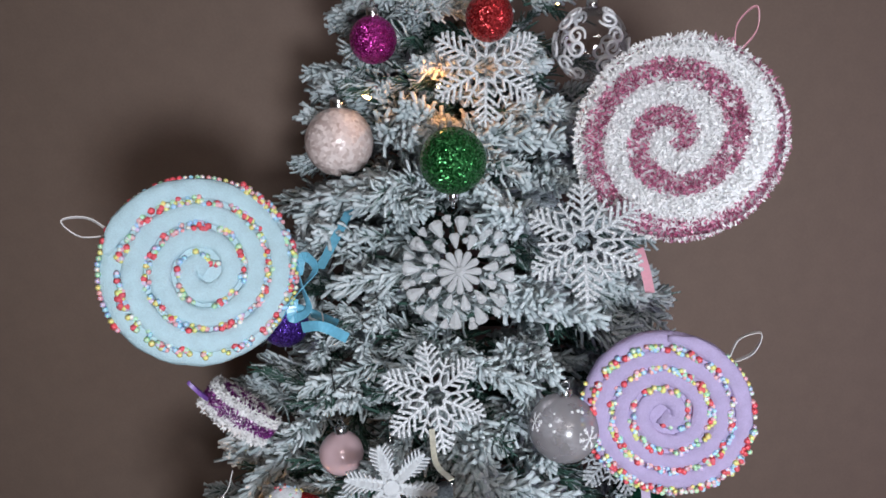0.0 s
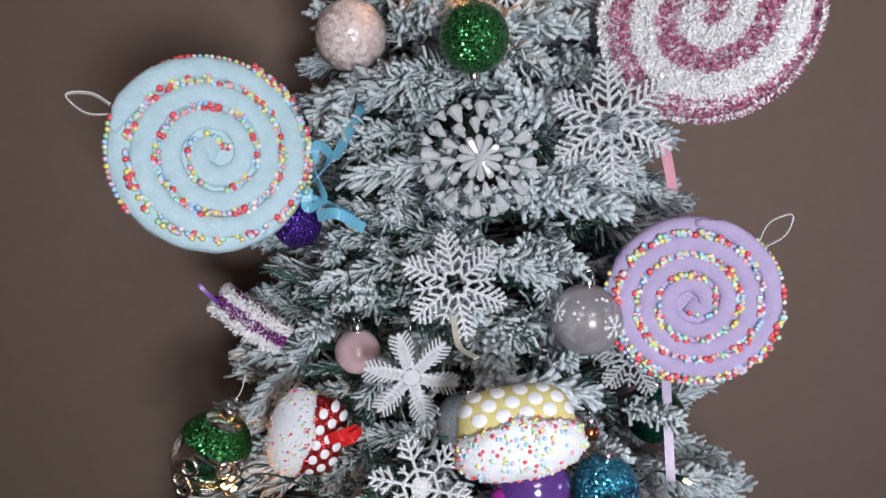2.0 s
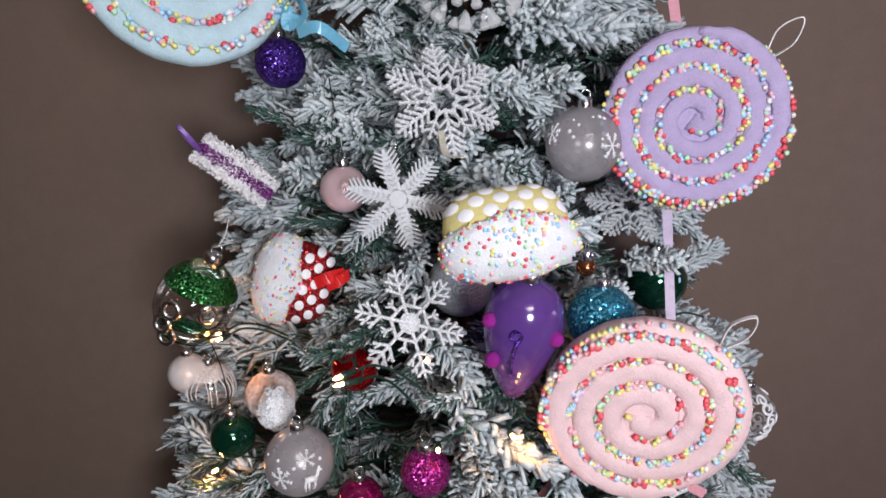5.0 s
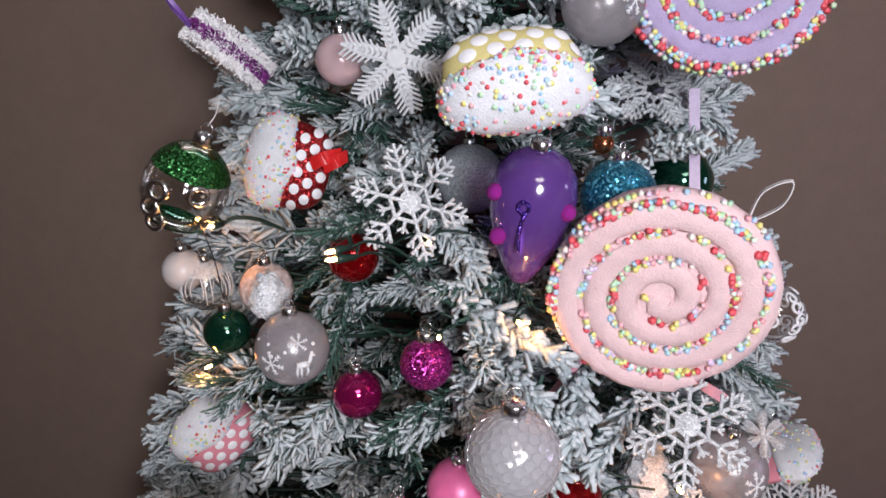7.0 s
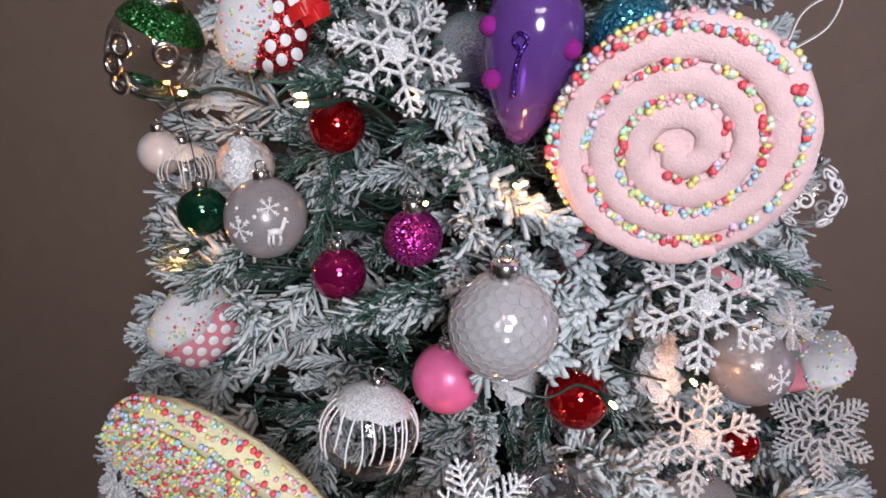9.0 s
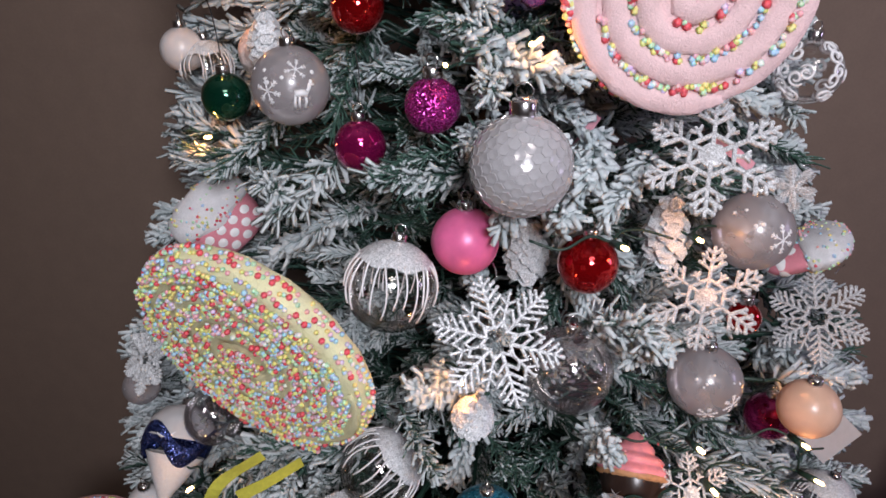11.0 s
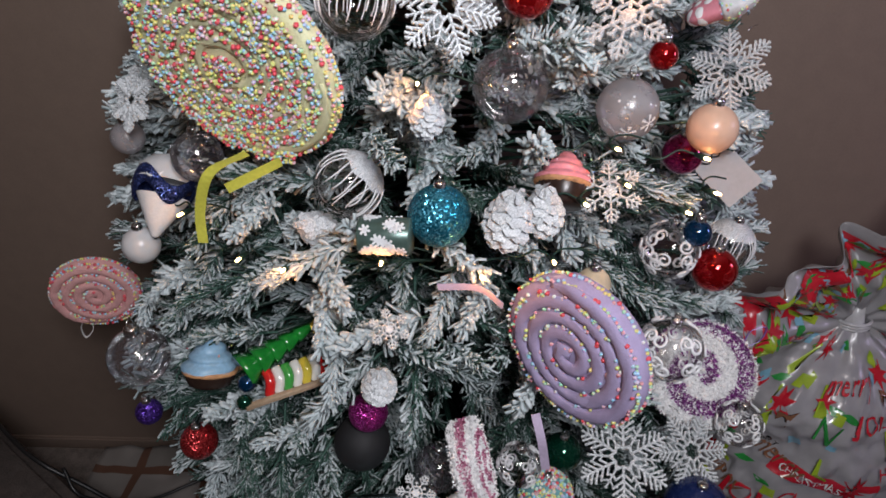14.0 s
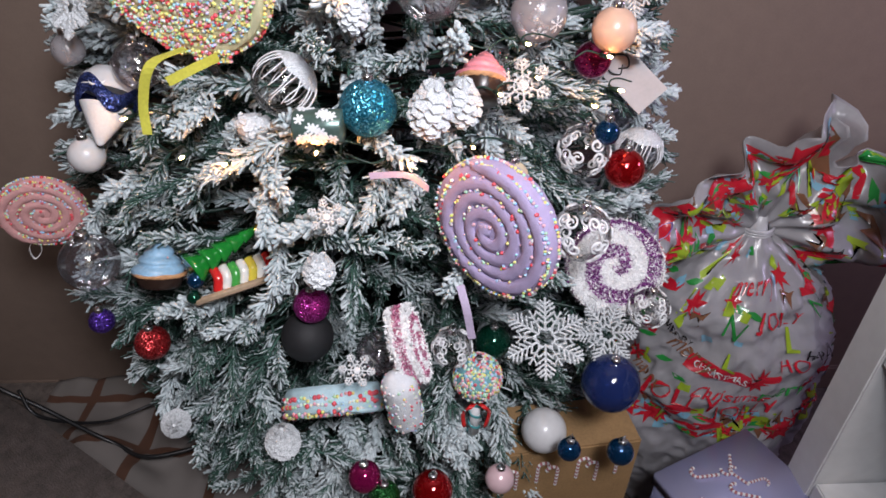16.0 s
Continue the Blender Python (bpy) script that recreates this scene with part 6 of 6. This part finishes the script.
def gift_bag():
    root = empty("gift_bag", BAG, Matrix(), "white printed plastic gift bag tied at its neck", "gift bag")
    # white plastic with the shade on the bag put into its base colour
    foil = plain("shaded_white_plastic", (0.29, 0.285, 0.30), 0.28, scale=50, vary=0.12, bump=0.15, coat=0.3)
    bm = bmesh.new()
    skin_mesh(bm, bag_skin, 220, 100)
    part("body", bm, foil, root)
    bm = bmesh.new()
    skin_mesh(bm, top_skin, 240, 40)
    top = part("gathered_top", bm, foil, root)
    top.modifiers.new("thickness", "SOLIDIFY").thickness = 0.0012
    bm = bmesh.new()
    tube(bm, [BAG + Vector((0.029 * math.cos(0.35 * k), 0.024 * math.sin(0.35 * k), 0.376 + 0.0003 * k)) for k in range(54)], 0.0035, 6)
    lathe(bm, [(0.0, 0.425), (0.010, 0.42), (0.018, 0.395), (0.028, 0.36)], 14, Matrix.Translation(BAG), lambda a, i: 1 + 0.12 * math.sin(6 * a + i))
    part("tie", bm, plain("clear_tie", (0.5, 0.5, 0.52), 0.2, scale=60), root)
    inks = {"red": (0.50, 0.015, 0.03), "lime": (0.30, 0.42, 0.03), "green": (0.02, 0.25, 0.05), "sky": (0.20, 0.42, 0.55), "brown": (0.20, 0.09, 0.05), "black": (0.02, 0.02, 0.022)}
    ink = {k: plain("ink_" + k, c, 0.22, scale=60, vary=0.1, bump=0, coat=0.5) for k, c in inks.items()}
    words = (("JOLLY", 0.78, 0.82, 0.042, "red", -0.08, 0), ("CHRISTMAS", 0.70, 0.66, 0.020, "white", -0.2, 0), ("HO", 0.80, 0.69, 0.034, "red", 0.05, 0), ("happy", 0.84, 0.72, 0.026, "black", 0.0, 0.2),
             ("merry", 0.72, 0.90, 0.045, "red", 0.1, 0.3), ("JOLLY", 0.75, 0.54, 0.042, "red", 0.05, 0), ("Christmas", 0.72, 0.59, 0.032, "red", -0.05, 0.3), ("MERRY", 0.62, 0.75, 0.024, "black", -0.5, 0),
             ("N", 0.70, 0.80, 0.055, "green", -0.3, 0), ("L", 0.80, 0.755, 0.06, "lime", -0.1, 0), ("N", 0.86, 0.84, 0.055, "green", 0.4, 0), ("merry", 0.65, 0.70, 0.045, "brown", -0.4, 0.3), ("JOLLY", 0.66, 0.565, 0.05, "red", -0.1, 0),
             ("L", 0.71, 0.70, 0.05, "lime", -0.2, 0), ("HO HO", 0.87, 0.62, 0.034, "red", 0.1, 0), ("happy", 0.60, 0.60, 0.034, "brown", -0.3, 0.2), ("merry", 0.80, 0.60, 0.04, "green", 0.1, 0.3))
    rr = random.Random(3)
    petal = [((1.0 if k % 2 == 0 else 0.45) * math.cos(k * math.pi / 7), (1.0 if k % 2 == 0 else 0.45) * math.sin(k * math.pi / 7)) for k in range(14)]
    bar = [(-1, -0.28), (1, -0.28), (1, 0.28), (-1, 0.28)]
    block = [(-0.6, -0.5), (0.6, -0.4), (0.5, 0.5), (-0.5, 0.45)]
    leaf = [(-1, 0), (-0.3, 0.3), (0.4, 0.25), (1, 0), (0.3, -0.3), (-0.4, -0.25)]
    deer = [(-0.8, 0.2), (-0.2, 0.3), (0.5, 0.4), (0.9, 0.9), (0.7, 0.2), (0.55, -0.9), (0.4, -0.1), (-0.5, -0.1), (-0.65, -0.9)]
    L = [(-0.3, 0.8), (-0.05, 0.8), (-0.05, -0.5), (0.5, -0.5), (0.5, -0.8), (-0.3, -0.8)]
    for name, colour, shape, lo, hi, n in (("poinsettia_print", "red", petal, 0.016, 0.026, 22), ("red_bar", "red", bar, 0.016, 0.026, 26), ("lime_block", "lime", block, 0.012, 0.020, 18),
                                           ("green_leaf_print", "green", leaf, 0.014, 0.022, 26), ("sky_block", "sky", block, 0.010, 0.018, 30), ("deer_print", "brown", deer, 0.016, 0.024, 14),
                                           ("letter_print", "lime", L, 0.022, 0.03, 14), ("dark_print", "black", leaf, 0.008, 0.012, 8)):
        for skin, count in ((bag_skin, int(1.4 * n)), (top_skin, n)):
            for _ in range(count):
                bm = bmesh.new()
                u, v = (rr.uniform(0.45, 1.05), rr.uniform(0.42, 0.97)) if skin is bag_skin else (rr.uniform(0.02, 0.48), rr.uniform(0.25, 0.95))
                if skin is bag_skin and any(abs(u - w[1]) < 0.045 and abs(v - w[2]) < 0.035 for w in words):
                    v = rr.uniform(0.42, 0.52)
                print_patch(bm, skin, u, v, 1.12 * rr.uniform(lo, hi), rr.uniform(-0.5, 0.3), shape)
                part(name, bm, ink[colour], root)
    white = plain("ink_white", (0.7, 0.7, 0.7), 0.25, scale=60, vary=0.05, bump=0)
    for text, u, v, size, colour, turn, slant in words:
        if colour == "white":
            bm = bmesh.new()
            print_patch(bm, bag_skin, u, v, 0.066, turn, [(-1, -0.22), (1, -0.22), (1, 0.22), (-1, 0.22)], 8)
            part("red_bar", bm, ink["red"], root)
        pts, faces = letters(text, slant)
        bm = bmesh.new()
        vs = [bm.verts.new(laid(bag_skin, u, v, size, turn, p.x, p.y, 0.008)) for p in pts]
        for f in faces:
            bm.faces.new([vs[i] for i in f])
        part("printed_word", bm, white if colour == "white" else ink[colour], root, "printed word " + text, smooth=False)
    pts, faces = letters("Spirit", 0.3)
    bm = bmesh.new()
    vs = [bm.verts.new(laid(top_skin, 0.262, 0.72, 0.055, 0.35, p.x, p.y, 0.008)) for p in pts]
    for f in faces:
        bm.faces.new([vs[i] for i in f])
    part("printed_word", bm, ink["red"], root, "printed word Spirit", smooth=False)


gift_bag()


def candy_cane_shape(bm, m, s, mats=(0, 1)):
    path = [Vector((0, -1.0 + 0.16 * i, 0)) for i in range(10)] + [Vector((0.35 - 0.35 * math.cos(a), 0.44 + 0.35 * math.sin(a), 0)) for a in [0.4 * k for k in range(1, 9)]]
    for i in range(len(path) - 1):
        tube(bm, [m @ (path[i] * s), m @ (path[i + 1] * s)], 0.12 * s, 5, mat_index=mats[i % 2])


def gift_box():
    m = pose(0.685, 0.455, -0.18, 0, 0, 24)
    root = empty("gift_box", (0, 0, 0), m, "silver holographic gift box with candy cane pattern", "gift box")
    m2, nt, p = nodes_of("holographic_foil")
    tc = nt.nodes.new("ShaderNodeTexCoord")
    noi = add(nt, "ShaderNodeTexNoise", Scale=7.0, Detail=2.0)
    nt.links.new(tc.outputs["Object"], noi.inputs["Vector"])
    nt.links.new(ramp_mix(nt, noi.outputs["Fac"], (0.34, 0.40, 0.74), (0.70, 0.62, 0.76)), p.inputs["Base Color"])
    p.inputs["Metallic"].default_value, p.inputs["Roughness"].default_value = 0.35, 0.25
    bm = bmesh.new()
    box(bm, (-0.12, -0.09, FLOOR + 0.18), (0.12, 0.09, 0.17), bevel=0.004)
    part("body", bm, m2, root)
    bm = bmesh.new()
    box(bm, (-0.124, -0.094, 0.171), (0.124, 0.094, 0.2), bevel=0.004)
    part("lid", bm, m2, root)
    rr = random.Random(9)
    for face, (w, h), n in ((Matrix.Translation((0, 0, 0.2025)), (0.1, 0.07), 9), (pose(0, -0.0925, 0.085, 90, 0, 0), (0.1, 0.06), 8), (pose(-0.1225, 0, 0.085, 90, 0, -90), (0.07, 0.06), 6)):
        for _ in range(n):
            bm = bmesh.new()
            candy_cane_shape(bm, face @ Matrix.Translation((rr.uniform(-w, w), rr.uniform(-h, h), 0)) @ Matrix.Rotation(rr.uniform(0, 6.28), 4, "Z") @ Matrix.Diagonal((1, 1, 0.2, 1)), rr.uniform(0.02, 0.03))
            part("candy_cane_print", bm, [WHITE_PRINT, plain("rose_print", (0.45, 0.18, 0.2), 0.4, scale=80)], root)


gift_box()


def kraft_bag():
    m = pose(0.325, 0.45, 0.0, 0, 0, 6)
    root = empty("kraft_gift_bag", (0, 0, 0), m, "brown kraft paper gift bag with candy cane lettering", "gift bag")
    bm = bmesh.new()
    box(bm, (-0.12, -0.05, FLOOR), (0.12, 0.05, 0.21), bevel=0.003)
    part("body", bm, KRAFT, root, smooth=False)
    for k in range(6):
        bm = bmesh.new()
        candy_cane_shape(bm, pose(-0.085 + 0.034 * k, -0.0515, 0.15 + 0.012 * (k % 2), 90, 0, 0) @ Matrix.Diagonal((1 if k % 2 else -1, 1, 0.25, 1)), 0.026)
        part("candy_cane_print", bm, [WHITE_PRINT, plain("rose_print", (0.45, 0.18, 0.2), 0.4)], root)


kraft_bag()


def white_shelf():
    root = empty("white_shelf", (0.8, 0, 0), Matrix(), "white painted cube shelf unit beside the tree", "shelf")
    for name, lo, hi in (("end_panel", (0.80, 0.43, FLOOR), (1.18, 0.50, 0.78)), ("divider", (0.80, 0.05, FLOOR), (1.18, 0.085, 0.72)), ("end_panel", (0.80, -0.36, FLOOR), (1.18, -0.29, 0.78)),
                         ("top_board", (0.80, -0.288, 0.722), (1.18, 0.428, 0.78)), ("shelf_board", (0.803, -0.288, 0.355), (1.18, 0.428, 0.395)), ("bottom_board", (0.803, -0.288, 0.02), (1.18, 0.428, 0.06))):
        bm = bmesh.new()
        box(bm, lo, hi, bevel=0.003)
        part(name, bm, WHITE_TRIM, root, smooth=False)
    bm = bmesh.new()
    box(bm, (1.182, -0.36, FLOOR), (1.19, 0.50, 0.78))
    part("back_board", bm, WHITE_TRIM, root, smooth=False)


white_shelf()


# ---- the tree ----
AXIS = Vector((0.02, 0.84, 0.0))
OUTLINE = ((0.0, 0.46), (0.1, 0.52), (0.25, 0.52), (0.45, 0.51), (0.75, 0.45), (1.0, 0.368), (1.4, 0.26), (1.65, 0.195), (1.8, 0.14), (2.0, 0.04), (2.1, 0.01))


def tree_radius(z):
    for (a, p), (b, q) in zip(OUTLINE, OUTLINE[1:]):
        if z <= b:
            return p + (q - p) * (z - a) / (b - a)
    return 0.01


def twig_arrays(seed, length=0.12, flock=0.5, needles=95, spread=0.9, fat=1.0):
    """A flocked twig along +z: stem and bent needles. Gives points, faces and the flock's share at each point."""
    rr = random.Random(seed)
    V, Fs, K = [], [], []
    bend = Vector((rr.uniform(-1, 1), rr.uniform(-1, 1), 0)) * 0.012

    def rod(pts, radii, seg, shares):
        base, d = len(V), (pts[-1] - pts[0]).normalized()
        s = d.orthogonal().normalized()
        u = d.cross(s)
        for p, q, k in zip(pts, radii, shares):
            for j in range(seg):
                a = 6.2832 * j / seg
                V.append(p + (s * math.cos(a) + u * math.sin(a)) * q)
                K.append(k)
        for i in range(len(pts) - 1):
            for j in range(seg):
                Fs.append((base + i * seg + j, base + i * seg + (j + 1) % seg, base + (i + 1) * seg + (j + 1) % seg, base + (i + 1) * seg + j))
        Fs.append(tuple(base + (len(pts) - 1) * seg + j for j in range(seg)))

    def stem(t):
        return Vector((0, 0, length * t)) + bend * t * t

    rod([stem(0), stem(0.5), stem(1)], (0.0022, 0.0018, 0.001), 4, (0.0, 0.1, 0.2))
    for i in range(needles):
        t = 0.12 + 0.88 * (i + rr.random()) / needles
        a = i * 2.39996 + rr.uniform(-0.3, 0.3)
        out = Vector((math.cos(a), math.sin(a), 0))
        lean = rr.uniform(0.45, 1.25) * spread * (1 - 0.45 * t)
        d = (Vector((0, 0, 1)) * math.cos(lean) + out * math.sin(lean)).normalized()
        ln = rr.uniform(0.015, 0.030) * (1.0 - 0.2 * t)
        p = stem(t)
        k = flock + rr.uniform(-0.3, 0.26)
        thick = rr.uniform(0.00095, 0.0015) * (0.82 + 1.15 * max(0.0, min(1.0, k))) * fat
        curl = Vector((rr.uniform(-1, 1), rr.uniform(-1, 1), rr.uniform(-1, 1))) * ln * 0.24
        rod([p, p + d * ln * 0.55 + curl, p + d * ln + curl * rr.uniform(-0.5, 1.6)], (thick * 0.6, thick * rr.uniform(1.0, 1.35), thick * rr.uniform(0.85, 1.2)), 3, (k - 0.3, k + 0.05, k + 0.14))
    return V, Fs, K


def twig_mesh(name, V, Fs, K):
    me = bpy.data.meshes.new(name)
    me.from_pydata(V, [], Fs)
    me.attributes.new("flock", "FLOAT", "POINT").data.foreach_set("value", K)
    me.materials.append(NEEDLE)
    me.polygons.foreach_set("use_smooth", [True] * len(me.polygons))
    return me


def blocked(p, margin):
    """Whether a twig at p would run through an ornament or hide it from the camera."""
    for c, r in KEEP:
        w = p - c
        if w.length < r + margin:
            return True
        # direction from the ornament to about where the camera passes
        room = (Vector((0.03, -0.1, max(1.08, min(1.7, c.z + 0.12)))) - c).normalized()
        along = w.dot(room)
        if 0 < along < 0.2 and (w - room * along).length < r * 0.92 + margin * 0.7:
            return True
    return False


def christmas_tree():
    tree = empty("christmas_tree", AXIS, Matrix.Translation(AXIS), "artificial green christmas tree with white flocked branches", "christmas tree")
    bm = bmesh.new()
    tube(bm, [(0, 0, 0.02 + 0.104 * i) for i in range(21)], 0.022, 12, lambda t: 1 - 0.8 * t)
    part("trunk", bm, WOOD, tree)
    bm = bmesh.new()
    for k in range(4):
        a = k * math.pi / 2 + 0.5
        tube(bm, smooth_path([(0, 0, 0.07), (0.1 * math.cos(a), 0.1 * math.sin(a), 0.05), (0.2 * math.cos(a), 0.2 * math.sin(a), 0.012)]), 0.009, 8)
    part("stand", bm, WIRE, tree, "green metal stand")
    rr = random.Random(21)
    kinds = [twig_arrays(100 + i, 0.105, 0.62, 118) for i in range(8)] + [twig_arrays(200 + i, 0.075, 0.56, 88, 1.15) for i in range(5)] + [twig_arrays(300 + i, 0.14, 0.05, 90, 0.8) for i in range(4)] + [twig_arrays(400 + i, 0.11, 0.32, 108) for i in range(6)] + [twig_arrays(500 + i, 0.10, 0.76, 112, 0.95, 1.2) for i in range(6)]
    spots = []
    limbs = []
    tries = 0
    while len(spots) < 2250 and tries < 45000:
        tries += 1
        z = 0.06 + 1.96 * rr.random() ** 1.15
        R = tree_radius(z)
        if rr.random() > (R + 0.1) / 0.62:
            continue
        a = rr.uniform(math.pi, 2 * math.pi) if rr.random() < 0.93 else rr.uniform(0, math.pi)
        d = Vector((math.cos(a), math.sin(a), 0))
        R *= 1 - 0.4 * d.x * d.x * max(0.0, (0.4 - z) / 0.4)
        depth = rr.random()
        tip_r = R * (1.0 + rr.uniform(-0.06, 0.05)) if depth < 0.52 else R * rr.uniform(0.5, 0.92)
        if d.y > 0:
            tip_r = min(tip_r, 0.14 / max(0.3, d.y))
        way = (d + Vector((-d.y, d.x, 0)) * rr.gauss(0, 0.6) + Vector((0, 0, rr.gauss(0.0, 0.38)))).normalized()
        pale = depth < 0.52 or rr.random() < (0.6 if z > 0.55 else 0.4)
        k = rr.randrange(0, 13) if pale else rr.randrange(13, 17)
        if k < 13 and rr.random() < (0.15 if z > 1.3 else 0.3 if z > 0.7 else 0.85):
            k = rr.randrange(17, 23)
        clump = noise.noise(Vector((d.x * tip_r, d.y * tip_r, z)) * 8.5)
        if depth < 0.6 and clump > (0.12 if z > 1.3 else -0.02 if z > 0.55 else 0.2):
            k = rr.randrange(23, 29)
        elif depth < 0.52 and clump < (-0.3 if z > 0.5 else 0.1) and rr.random() < (0.6 if z > 0.5 else 0.75):
            k = rr.randrange(13, 17)
        scale = rr.uniform(0.8, 1.2) * (0.75 if z > 1.75 else 1.0)
        length = (0.105 if k < 8 else 0.075 if k < 13 else 0.14 if k < 17 else 0.11 if k < 23 else 0.10) * scale
        tip = Vector((d.x * tip_r, d.y * tip_r, z))
        base = tip - way * length
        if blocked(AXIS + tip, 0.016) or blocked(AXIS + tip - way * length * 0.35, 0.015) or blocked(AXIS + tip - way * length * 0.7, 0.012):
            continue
        if (AXIS + tip).y > WALL_Y - 0.04 or base.z < 0.04:
            continue
        spots.append((base, way, scale, k, rr.uniform(0, 6.28)))
    bm = bmesh.new()
    for base, way, scale, k, turn in spots[::2]:
        q = math.hypot(base.x, base.y)
        if q > 0.04:
            foot = Vector((base.x / q * 0.012, base.y / q * 0.012, max(0.08, base.z - 0.25 * q)))
            tube(bm, [foot, foot.lerp(base, 0.6) - Vector((0, 0, 0.012)), base], 0.0026, 4)
    part("wire_frame", bm, WIRE, tree)["kind"] = "stuff"
    meshes = [twig_mesh("branch", *kd) for kd in kinds]
    order = sorted(range(len(spots)), key=lambda i: spots[i][0].y - 0.2 * spots[i][0].z)
    near = set(order[:300])
    arrays = [(np.array([tuple(p) for p in kd[0]]), kd[1], np.array(kd[2])) for kd in kinds]
    V, Fs, K, count = [], [], [], 0
    for i, (base, way, scale, k, turn) in enumerate(spots):
        m = Matrix.Translation(base) @ way.to_track_quat("Z", "Y").to_matrix().to_4x4() @ Matrix.Rotation(turn, 4, "Z") @ Matrix.Scale(scale, 4)
        if i in near:
            ob = new("branch", meshes[k])
            ob.parent = tree
            ob.matrix_basis = m
        else:
            pts, faces, share = arrays[k]
            M = np.array(m)
            V.append(pts @ M[:3, :3].T + M[:3, 3])
            K.append(share)
            Fs += [tuple(v + count for v in f) for f in faces]
            count += len(pts)
    ob = new("branch_mass", twig_mesh("branch_mass", np.concatenate(V).tolist(), Fs, np.concatenate(K).tolist()))
    ob.parent = tree
    tagged(ob, kind="stuff")


christmas_tree()
